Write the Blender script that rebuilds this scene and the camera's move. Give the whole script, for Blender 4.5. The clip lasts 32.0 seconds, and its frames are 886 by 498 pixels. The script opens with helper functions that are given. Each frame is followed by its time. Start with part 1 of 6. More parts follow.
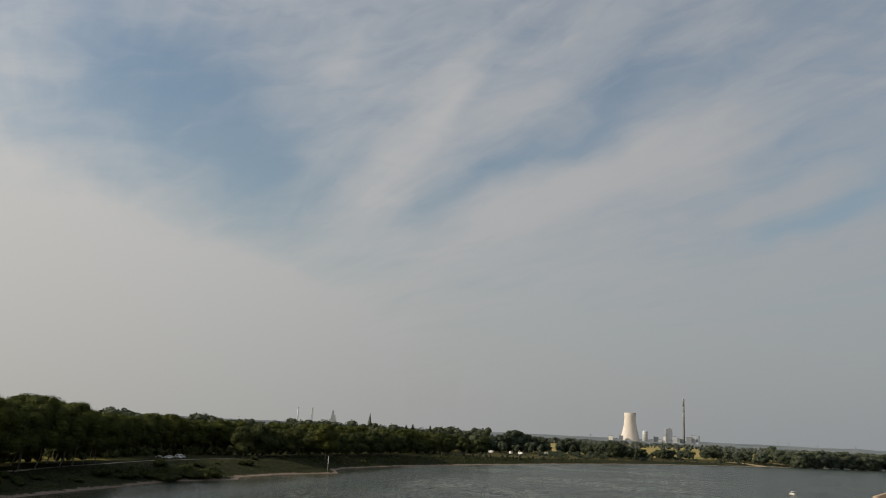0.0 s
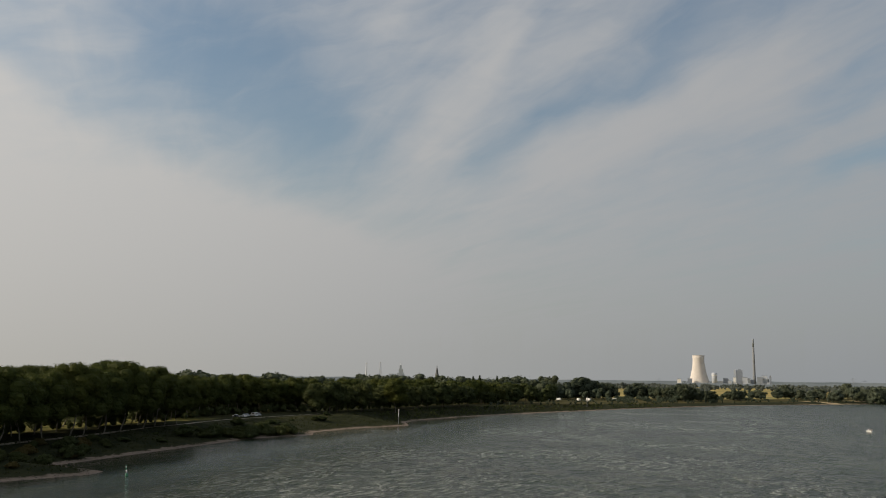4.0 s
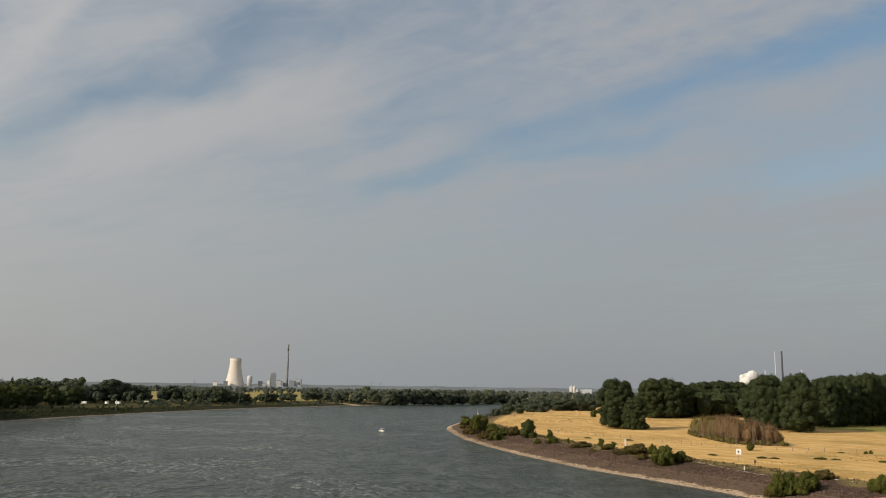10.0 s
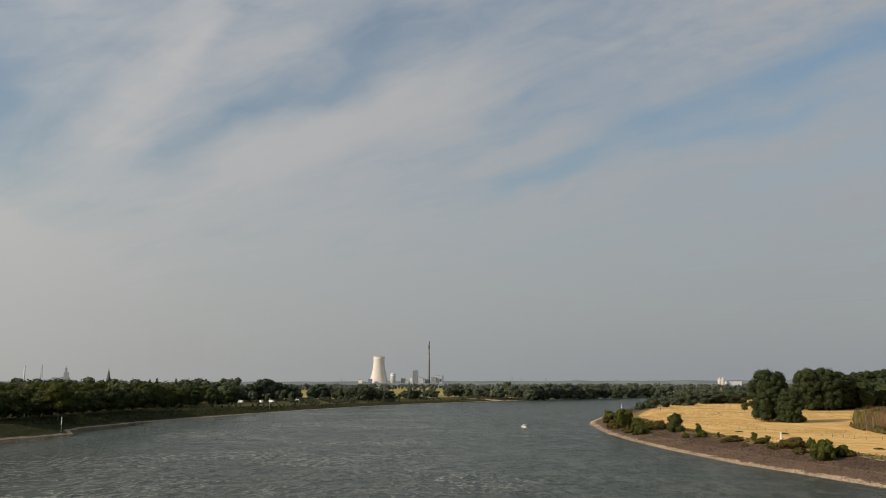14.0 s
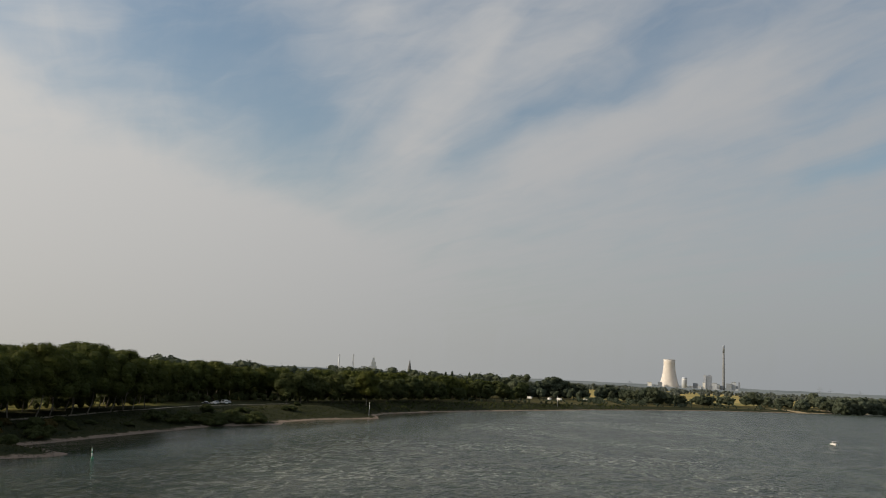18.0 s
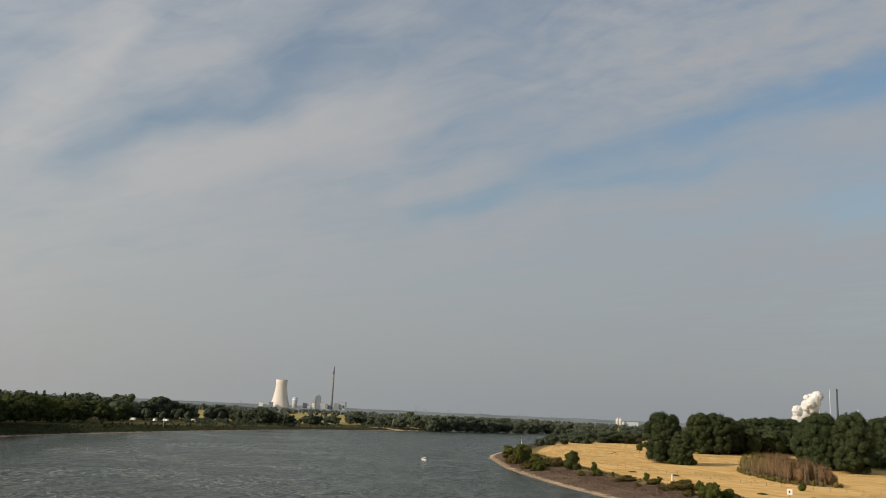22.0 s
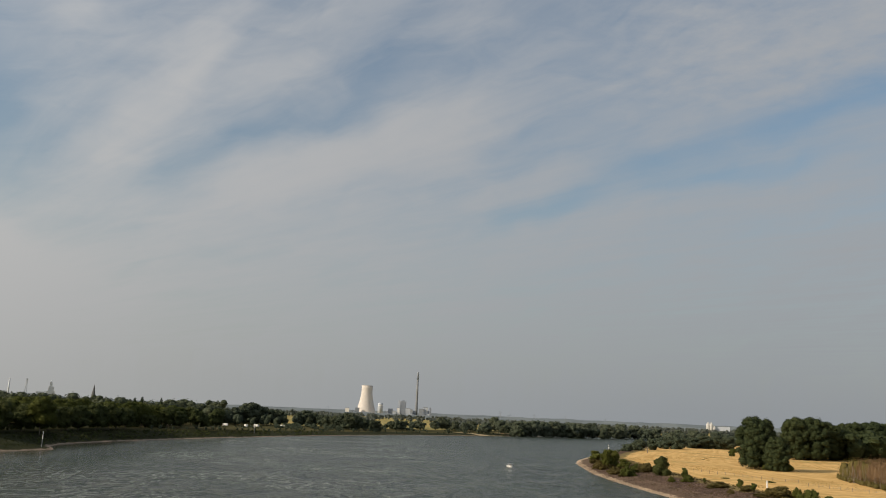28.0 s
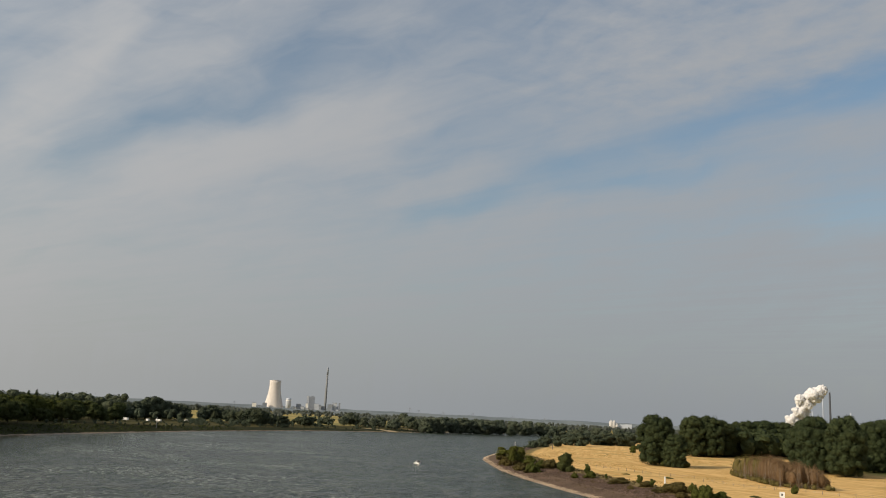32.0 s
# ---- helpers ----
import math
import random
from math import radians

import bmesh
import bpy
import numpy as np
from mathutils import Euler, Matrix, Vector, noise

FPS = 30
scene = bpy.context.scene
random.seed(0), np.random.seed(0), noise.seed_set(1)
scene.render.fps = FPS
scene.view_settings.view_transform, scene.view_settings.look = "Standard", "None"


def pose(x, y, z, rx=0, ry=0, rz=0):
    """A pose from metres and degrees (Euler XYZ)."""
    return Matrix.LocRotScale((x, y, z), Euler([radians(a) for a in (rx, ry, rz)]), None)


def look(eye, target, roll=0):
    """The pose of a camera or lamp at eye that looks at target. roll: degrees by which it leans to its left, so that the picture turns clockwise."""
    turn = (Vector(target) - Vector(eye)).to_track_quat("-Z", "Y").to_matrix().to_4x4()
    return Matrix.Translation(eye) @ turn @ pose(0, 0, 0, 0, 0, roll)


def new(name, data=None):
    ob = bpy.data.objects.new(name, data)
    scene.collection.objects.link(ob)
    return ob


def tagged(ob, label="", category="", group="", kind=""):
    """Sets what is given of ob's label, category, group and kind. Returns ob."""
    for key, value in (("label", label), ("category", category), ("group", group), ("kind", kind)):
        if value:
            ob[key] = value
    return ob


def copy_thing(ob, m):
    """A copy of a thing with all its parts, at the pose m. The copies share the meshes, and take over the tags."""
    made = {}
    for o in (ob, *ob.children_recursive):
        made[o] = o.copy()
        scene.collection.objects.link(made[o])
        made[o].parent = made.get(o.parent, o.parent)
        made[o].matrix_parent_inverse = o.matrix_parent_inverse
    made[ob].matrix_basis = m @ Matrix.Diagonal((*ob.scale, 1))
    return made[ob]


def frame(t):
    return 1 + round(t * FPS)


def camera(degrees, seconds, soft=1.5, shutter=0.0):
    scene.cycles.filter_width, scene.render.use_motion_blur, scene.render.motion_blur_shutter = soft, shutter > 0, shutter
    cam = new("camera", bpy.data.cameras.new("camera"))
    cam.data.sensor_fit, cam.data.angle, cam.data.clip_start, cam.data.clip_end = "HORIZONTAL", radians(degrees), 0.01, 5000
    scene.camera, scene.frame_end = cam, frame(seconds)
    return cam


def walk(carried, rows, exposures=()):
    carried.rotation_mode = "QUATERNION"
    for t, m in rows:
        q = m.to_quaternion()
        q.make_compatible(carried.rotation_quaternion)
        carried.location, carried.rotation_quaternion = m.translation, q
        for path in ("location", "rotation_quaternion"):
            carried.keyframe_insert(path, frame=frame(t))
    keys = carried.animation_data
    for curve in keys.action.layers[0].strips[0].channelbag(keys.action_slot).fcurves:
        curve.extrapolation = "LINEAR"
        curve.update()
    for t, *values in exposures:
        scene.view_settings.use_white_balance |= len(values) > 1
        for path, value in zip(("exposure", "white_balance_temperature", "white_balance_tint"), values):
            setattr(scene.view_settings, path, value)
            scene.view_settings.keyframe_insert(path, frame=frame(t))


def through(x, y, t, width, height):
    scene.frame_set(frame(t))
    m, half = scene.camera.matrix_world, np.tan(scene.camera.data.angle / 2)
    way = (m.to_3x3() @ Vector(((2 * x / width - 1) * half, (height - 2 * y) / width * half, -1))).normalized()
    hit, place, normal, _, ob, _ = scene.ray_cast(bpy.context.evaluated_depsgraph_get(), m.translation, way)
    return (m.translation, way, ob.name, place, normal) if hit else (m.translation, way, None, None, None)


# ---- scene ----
cam = camera(55.59, 32.0, soft=1.0)
PATH = [
    (0.0, pose(0.000, 0.000, 24.000, 102.21, -2.84, 12.64)),
    (0.5, pose(0.000, 0.000, 24.000, 101.39, -2.57, 14.09)),
    (1.0, pose(0.000, 0.000, 24.000, 99.60, -2.07, 15.90)),
    (1.5, pose(0.000, 0.000, 24.000, 99.42, -1.45, 16.55)),
    (2.0, pose(0.000, 0.000, 24.000, 99.05, -1.03, 16.97)),
    (2.5, pose(0.000, 0.000, 24.000, 98.94, -0.70, 17.16)),
    (3.0, pose(0.000, 0.000, 24.000, 98.88, -0.47, 17.43)),
    (3.5, pose(0.000, 0.000, 24.000, 98.94, -0.92, 17.28)),
    (4.5, pose(0.000, 0.000, 24.000, 98.65, -0.41, 16.94)),
    (5.5, pose(0.000, 0.000, 24.000, 98.35, 0.10, 16.60)),
    (5.6, pose(0.000, 0.000, 23.994, 98.49, 0.01, 8.42)),
    (5.7, pose(0.000, 0.000, 23.987, 98.58, -0.06, 2.87)),
    (5.8, pose(0.000, 0.000, 23.981, 98.65, -0.11, -1.26)),
    (5.9, pose(0.000, 0.000, 23.974, 98.71, -0.15, -5.12)),
    (6.0, pose(0.000, 0.000, 23.968, 98.78, -0.20, -8.84)),
    (6.5, pose(0.000, 0.000, 23.970, 99.04, 0.00, -22.20)),
    (7.0, pose(-0.357, -0.096, 24.015, 99.13, -1.20, -22.03)),
    (7.5, pose(-0.357, -0.096, 24.016, 99.20, -1.41, -21.41)),
    (8.0, pose(-0.357, -0.096, 24.017, 99.21, -1.23, -20.16)),
    (8.5, pose(-0.357, -0.096, 24.019, 99.18, -1.19, -19.26)),
    (9.0, pose(-0.357, -0.096, 24.020, 99.24, -0.31, -18.27)),
    (9.5, pose(-0.357, -0.096, 24.020, 99.34, -0.81, -15.07)),
    (10.0, pose(-0.357, -0.096, 24.020, 99.44, -0.87, -13.39)),
    (10.5, pose(-0.341, -0.091, 24.020, 99.47, -0.90, -12.75)),
    (11.0, pose(-0.325, -0.087, 24.020, 99.35, -1.26, -10.67)),
    (11.5, pose(-0.308, -0.083, 24.020, 99.22, -1.57, -6.62)),
    (12.0, pose(-0.292, -0.078, 24.020, 99.17, -0.78, -5.46)),
    (12.5, pose(-0.275, -0.074, 24.020, 99.12, 0.04, -4.81)),
    (13.0, pose(-0.259, -0.069, 24.020, 99.00, 0.01, -4.55)),
    (13.5, pose(-0.242, -0.065, 24.020, 99.06, 0.04, -4.19)),
    (15.5, pose(-0.097, -0.026, 24.028, 98.96, -2.84, 0.51)),
    (15.6, pose(-0.077, -0.021, 24.030, 98.70, -3.20, 4.86)),
    (15.7, pose(-0.058, -0.016, 24.031, 98.42, -3.58, 9.49)),
    (15.8, pose(-0.039, -0.010, 24.033, 98.10, -4.01, 14.75)),
    (15.9, pose(-0.019, -0.005, 24.034, 97.78, -4.44, 19.89)),
    (16.0, pose(0.000, 0.000, 24.036, 97.55, -4.75, 23.66)),
    (16.5, pose(0.000, 0.000, 24.150, 97.84, -4.34, 23.05)),
    (17.0, pose(0.000, 0.000, 24.130, 98.46, -3.42, 15.89)),
    (17.5, pose(0.000, 0.000, 24.090, 98.51, -3.32, 14.93)),
    (18.0, pose(0.000, 0.000, 24.060, 98.55, -2.87, 15.27)),
    (18.5, pose(0.000, 0.000, 24.035, 98.61, -2.71, 15.43)),
    (19.0, pose(0.000, 0.000, 24.026, 98.96, -3.39, 15.33)),
    (19.5, pose(0.000, 0.000, 24.025, 99.21, -3.57, 14.97)),
    (20.0, pose(0.000, 0.000, 24.024, 99.54, -3.56, 14.75)),
    (20.5, pose(0.000, 0.000, 24.023, 99.67, -3.48, 14.56)),
    (21.0, pose(0.000, 0.000, 24.022, 99.67, -3.66, 13.70)),
    (21.5, pose(0.000, 0.000, 24.021, 100.49, -3.44, 0.11)),
    (22.0, pose(0.000, 0.000, 24.020, 101.14, -2.69, -10.44)),
    (22.5, pose(0.000, 0.000, 24.019, 101.39, -2.23, -16.03)),
    (23.0, pose(0.000, 0.000, 24.018, 101.60, -1.90, -17.13)),
    (23.5, pose(0.000, 0.000, 24.017, 101.62, -1.83, -17.19)),
    (24.0, pose(0.000, 0.000, 24.016, 101.40, -1.21, -15.47)),
    (24.1, pose(0.000, 0.000, 24.016, 101.39, -1.17, -13.33)),
    (24.3, pose(0.000, 0.000, 24.015, 101.33, -1.05, -6.11)),
    (24.4, pose(0.000, 0.000, 24.015, 101.31, -0.99, -2.86)),
    (24.5, pose(0.000, 0.000, 24.015, 101.29, -0.96, -1.25)),
    (25.0, pose(0.000, 0.000, 24.014, 101.13, -0.33, -0.42)),
    (25.5, pose(0.000, 0.000, 24.013, 101.14, 0.05, 0.73)),
    (27.5, pose(0.000, 0.000, 24.009, 101.25, -2.08, -3.77)),
    (28.0, pose(0.000, 0.000, 24.008, 101.22, -2.56, -4.78)),
    (28.5, pose(0.000, 0.000, 24.007, 101.29, -2.85, -4.78)),
    (29.0, pose(0.000, 0.000, 24.006, 101.16, -2.88, -4.54)),
    (29.5, pose(0.000, 0.000, 24.005, 101.14, -2.54, -4.08)),
    (30.0, pose(0.000, 0.000, 24.004, 101.07, -2.71, -2.66)),
    (30.5, pose(0.000, 0.000, 24.003, 101.01, -2.56, -2.75)),
    (31.0, pose(0.000, 0.000, 24.002, 101.04, -2.37, -2.79)),
    (31.5, pose(0.000, 0.000, 24.001, 101.09, -2.70, -3.15)),
    (31.7, pose(0.000, 0.000, 24.001, 101.12, -2.75, -4.34)),
    (31.8, pose(0.000, 0.000, 24.000, 101.15, -2.79, -5.69)),
    (32.0, pose(0.000, 0.000, 24.000, 101.26, -2.97, -10.86)),
]
EXPOSURES = [(0.0, -0.06, 6500, 10), (3.5, -0.07, 6500, 10), (5.5, -0.1, 6400, 10), (6.0, -0.15, 6230, 10), (6.5, -0.03, 6380, 10), (7.0, 0.06, 6450, 10), (9.0, 0.04, 6500, 10), (13.5, 0.03, 6500, 10), (16.0, 0.03, 6590, 10), (17.0, 0.03, 6490, 10), (19.0, 0.03, 6500, 10), (24.0, 0.03, 6450, 10), (32.0, 0.03, 6450, 10)]
walk(cam, PATH, EXPOSURES)

# ---- light: evening sun in the west, hazy sky with high streaks of cloud ----
SUN_AZ, SUN_EL = -108.0, 26.0
SUN_DIR = Vector((math.sin(radians(SUN_AZ)) * math.cos(radians(SUN_EL)), math.cos(radians(SUN_AZ)) * math.cos(radians(SUN_EL)), math.sin(radians(SUN_EL))))
sun = new("sun", bpy.data.lights.new("sun", "SUN"))
sun.data.energy, sun.data.angle, sun.data.color = 4.3, radians(0.6), (1.0, 0.84, 0.64)
sun.matrix_world = look(SUN_DIR * 500, (0, 0, 0))

world = bpy.data.worlds.new("sky")
scene.world = world
world.use_nodes = True


class Nodes:
    """A small helper to write node trees."""

    def __init__(self, tree):
        self.tree = tree
        tree.nodes.clear()

    def fill(self, n, inputs):
        for key, value in (inputs or {}).items():
            if isinstance(value, bpy.types.NodeSocket):
                self.tree.links.new(value, n.inputs[key])
            else:
                n.inputs[key].default_value = value
        return n

    def node(self, kind, inputs=None):
        return self.fill(self.tree.nodes.new(kind), inputs)

    def math(self, op, a, b=0.0, c=0.0, clamp=False):
        n = self.tree.nodes.new("ShaderNodeMath")
        n.operation, n.use_clamp = op, clamp
        return self.fill(n, {0: a, 1: b, 2: c}).outputs[0]

    def vec(self, op, a, b=(0, 0, 0)):
        n = self.tree.nodes.new("ShaderNodeVectorMath")
        n.operation = op
        self.fill(n, {0: a, 1: b})
        return n.outputs["Value" if op in ("DOT_PRODUCT", "LENGTH") else "Vector"]

    def noise(self, vector, scale, detail=4.0, rough=0.55, distort=0.0):
        return self.node("ShaderNodeTexNoise", {"Vector": vector, "Scale": scale, "Detail": detail, "Roughness": rough, "Distortion": distort}).outputs[0]

    def mapping(self, vector, loc=(0, 0, 0), rot=0.0, scale=(1, 1, 1), kind="POINT"):
        n = self.tree.nodes.new("ShaderNodeMapping")
        n.vector_type = kind
        return self.fill(n, {"Vector": vector, "Location": loc, "Rotation": (0, 0, radians(rot)), "Scale": scale}).outputs[0]

    def mix(self, fac, a, b, blend="MIX"):
        n = self.tree.nodes.new("ShaderNodeMix")
        n.data_type, n.blend_type = "RGBA", blend
        for i, v in ((0, fac), (6, a), (7, b)):
            if isinstance(v, bpy.types.NodeSocket):
                self.tree.links.new(v, n.inputs[i])
            elif i == 0:
                n.inputs[0].default_value = v
            else:
                n.inputs[i].default_value = (*v, 1)
        return n.outputs[2]

    def band(self, value, low, high):
        n = self.tree.nodes.new("ShaderNodeMapRange")
        n.interpolation_type = "SMOOTHSTEP"
        return self.fill(n, {0: value, 1: low, 2: high, 3: 0.0, 4: 1.0}).outputs[0]

    def stored(self, name):
        n = self.tree.nodes.new("ShaderNodeAttribute")
        n.attribute_name = name
        return n.outputs["Fac"]


# streaks and gaps of the cirrus: bearing, elevation, tilt, half length, half width (degrees), amount
CIRRUS = (
    (-15.3, 19.9, 52, 7.3, 1.5, 0.40), (-23.0, 22.9, 46, 4.1, 2.3, 0.18), (-31.3, 18.2, -16, 9.0, 4.5, -0.36),
    (-25.6, 15.3, -55, 4.3, 2.8, -0.22), (-31.4, 22.5, -4, 8.0, 3.4, -0.26), (-12.7, 16.4, 38, 4.1, 1.3, -0.30),
    (-5.3, 19.9, 22, 5.7, 1.1, -0.30), (-7.9, 22.7, 20, 3.7, 0.9, 0.20), (0.4, 23.3, 13, 4.5, 1.3, -0.28),
    (-2.2, 17.4, 20, 11.7, 2.8, 0.50), (-2.0, 19.9, 17, 9.8, 1.0, -0.20), 
    (9.4, 18.5, 18, 3.2, 1.0, -0.15), (10.8, 14.0, 10, 3.3, 0.9, -0.18), (9.8, 15.5, 17, 6.3, 1.3, 0.15),
    (20.2, 17.7, 12, 6.0, 1.1, -0.36), (30.2, 19.9, 13, 5.2, 1.3, -0.45), (40.3, 21.6, 7, 6.1, 1.4, -0.55),
    (31.4, 24.2, 5, 13.7, 3.8, 0.26), (34.7, 18.0, 8, 9.7, 1.2, 0.20), (25.1, 16.3, 9, 7.0, 0.7, -0.32),
    (11.0, 14.4, 20, 4.5, 0.8, -0.28), (40.0, 14.1, 12, 6.1, 1.8, -0.28), (21.1, 14.0, 7, 12.9, 1.2, 0.20),
    (36.9, 11.5, 5, 7.5, 1.3, 0.22), (9.2, 25.5, 21, 8.9, 2.0, -0.15),
)
# the cloud sheet towards the sun, below two soft edges: bearing and elevation of a point, slope
SHEET = ((-39.9, 15.2, -29.6), (-30.0, 12.2, -16.0))
STREAM = -37.0     # bearing along which the high streaks run


def build_sky():
    g = Nodes(world.node_tree)
    way = g.node("ShaderNodeTexCoord").outputs["Generated"]
    xyz = g.node("ShaderNodeSeparateXYZ", {0: way}).outputs
    bearing = g.math("MULTIPLY", g.math("ARCTAN2", xyz[0], xyz[1]), 57.2958)
    height = g.math("MULTIPLY", g.math("ARCSINE", xyz[2]), 57.2958)
    flat = g.node("ShaderNodeCombineXYZ", {0: bearing, 1: height}).outputs[0]
    # the same way, met with a flat layer of cloud high above
    up = g.math("MAXIMUM", xyz[2], 0.06)
    layer = g.node("ShaderNodeCombineXYZ", {0: g.math("DIVIDE", xyz[0], up), 1: g.math("DIVIDE", xyz[1], up)}).outputs[0]
    wob = g.node("ShaderNodeTexNoise", {"Vector": flat, "Scale": 0.16, "Detail": 3.0})
    warped = g.vec("ADD", flat, g.vec("MULTIPLY", g.vec("SUBTRACT", wob.outputs[1], (0.5, 0.5, 0.5)), (4, 2.4, 0)))
    total = g.math("MULTIPLY_ADD", g.band(height, 8.0, 17.0), -0.24, 0.71)
    for az, el, tilt, length, width, amount in CIRRUS:
        local = g.mapping(warped, (az, el, 0), tilt, (length, width, 1), "TEXTURE")
        u, v = g.node("ShaderNodeSeparateXYZ", {0: local}).outputs[:2]
        u2 = g.math("MULTIPLY", u, u)
        power = g.math("MULTIPLY_ADD", u2, u2, g.math("MULTIPLY", v, v))
        total = g.math("MULTIPLY_ADD", g.math("POWER", 2.71828, g.math("MULTIPLY", power, -1.0)), amount, total)
    sides = []
    for az, el, slope in SHEET:
        c, n = math.cos(radians(slope)), math.sin(radians(slope))
        sides.append(g.vec("DOT_PRODUCT", g.vec("SUBTRACT", warped, (az, el, 0)), (n, -c, 0)))
    inside = g.math("SMOOTH_MAX", sides[0], sides[1], 2.0)
    west_only = g.math("SUBTRACT", 1.0, g.band(bearing, -24.0, -12.0))
    total = g.math("MULTIPLY_ADD", g.math("MULTIPLY", g.band(inside, -1.1, 1.9), west_only), 0.42, total)
    along_stream = g.mapping(layer, (0, 0, 0), 90.0 - STREAM, (2.2, 0.34, 1), "TEXTURE")
    streaks = g.noise(along_stream, 1.0, 5.0, 0.55, 1.2)
    fine = g.noise(g.mapping(layer, (0, 0, 0), 90.0 - STREAM, (0.55, 0.10, 1), "TEXTURE"), 1.0, 4.0, 0.5, 0.3)
    total = g.math("MULTIPLY_ADD", g.math("SUBTRACT", streaks, 0.5), 0.56, total)
    total = g.math("MULTIPLY_ADD", g.math("SUBTRACT", fine, 0.5), 0.13, total)
    # soft wisps that follow no one direction
    wisps = g.noise(g.mapping(warped, (0, 0, 0), 14, (5.0, 1.7, 1), "TEXTURE"), 1.0, 5.0, 0.55, 0.6)
    total = g.math("MULTIPLY_ADD", g.math("SUBTRACT", wisps, 0.5), 0.54, total)
    # a mackerel patch high over the meadow
    cells = g.noise(layer, 8.5, 4.0, 0.6)
    patch = g.math("MULTIPLY", g.band(bearing, 8.0, 24.0), g.band(height, 18.5, 22.5))
    total = g.math("MULTIPLY_ADD", g.math("MULTIPLY", g.math("SUBTRACT", cells, 0.5), patch), 0.8, total)
    cover = g.band(total, -0.20, 1.08)
    sky = g.node("ShaderNodeTexSky")
    sky.sky_type, sky.sun_disc, sky.sun_elevation, sky.sun_rotation = "NISHITA", False, radians(SUN_EL), radians(SUN_AZ)
    sky.air_density, sky.dust_density, sky.ozone_density = 1.3, 1.5, 1.5
    blue = g.vec("MULTIPLY", sky.outputs[0], (0.108, 0.116, 0.118))
    toward = g.math("MULTIPLY_ADD", g.vec("DOT_PRODUCT", way, tuple(SUN_DIR)), 0.625, 0.375)
    near_sun = g.math("POWER", g.math("MAXIMUM", toward, 0.0), 1.4)

    def lit(colour, red, green, blue_part):
        """A colour that brightens towards the sun."""
        glow = g.node("ShaderNodeCombineXYZ", {0: g.math("MULTIPLY_ADD", near_sun, red, 1.0), 1: g.math("MULTIPLY_ADD", near_sun, green, 1.0), 2: g.math("MULTIPLY_ADD", near_sun, blue_part, 1.0)}).outputs[0]
        return g.vec("MULTIPLY", colour, glow)

    cloud = lit((0.424, 0.440, 0.462), 1.10, 0.96, 0.78)
    haze = lit((0.322, 0.343, 0.359), 1.26, 0.98, 0.63)
    veil = g.math("POWER", 2.71828, g.math("MULTIPLY", g.math("MAXIMUM", height, 0.0), -0.10))
    colour = g.mix(cover, blue, cloud)
    colour = g.mix(veil, colour, haze)
    back = g.node("ShaderNodeBackground", {"Color": colour, "Strength": 0.84})
    g.node("ShaderNodeOutputWorld", {"Surface": back.outputs[0]})


build_sky()


# ---- materials ----
def material(name, build):
    m = bpy.data.materials.new(name)
    m.use_nodes = True
    g = Nodes(m.node_tree)
    out = build(g)
    g.node("ShaderNodeOutputMaterial", {"Surface": out})
    return m


def surface(g, colour, rough=0.7, metal=0.0, bump=None, strength=0.3, distance=0.05, **more):
    inputs = {"Roughness": rough, "Metallic": metal, **more}
    if isinstance(colour, bpy.types.NodeSocket):
        inputs["Base Color"] = colour
    else:
        inputs["Base Color"] = (*colour, 1)
    if bump is not None:
        inputs["Normal"] = g.node("ShaderNodeBump", {"Height": bump, "Strength": strength, "Distance": distance}).outputs[0]
    return g.node("ShaderNodeBsdfPrincipled", inputs).outputs[0]


def plain(name, dark, light, scale=2.0, rough=0.7, metal=0.0, bump=0.2, coarse=None):
    """A surface that varies between two colours at two scales."""
    def build(g):
        at = g.node("ShaderNodeTexCoord").outputs["Object"]
        fine, wide = g.noise(at, scale, 6.0), g.noise(at, coarse or scale * 0.13, 3.0)
        fac = g.band(g.math("MULTIPLY_ADD", fine, 0.5, g.math("MULTIPLY", wide, 0.5)), 0.32, 0.68)
        return surface(g, g.mix(fac, dark, light), rough, metal, fine, bump)
    return material(name, build)


def leaves(name, dark, light, through=0.25):
    def build(g):
        at = g.node("ShaderNodeTexCoord").outputs["Object"]
        each = g.node("ShaderNodeNewGeometry").outputs["Random Per Island"]
        tree = g.node("ShaderNodeObjectInfo").outputs["Random"]
        fac = g.math("MULTIPLY_ADD", each, 0.40, g.math("MULTIPLY", g.noise(at, 0.35, 3.0), 0.6), clamp=True)
        colour = g.mix(fac, dark, light)
        colour = g.mix(g.math("MULTIPLY", tree, 0.22), colour, tuple(c * k for c, k in zip(light, (1.25, 1.0, 0.6))))
        solid = surface(g, colour, 0.7, **{"Specular IOR Level": 0.12})
        thin = g.node("ShaderNodeBsdfTranslucent", {"Color": colour}).outputs[0]
        return g.node("ShaderNodeMixShader", {0: through, 1: solid, 2: thin}).outputs[0]
    return material(name, build)


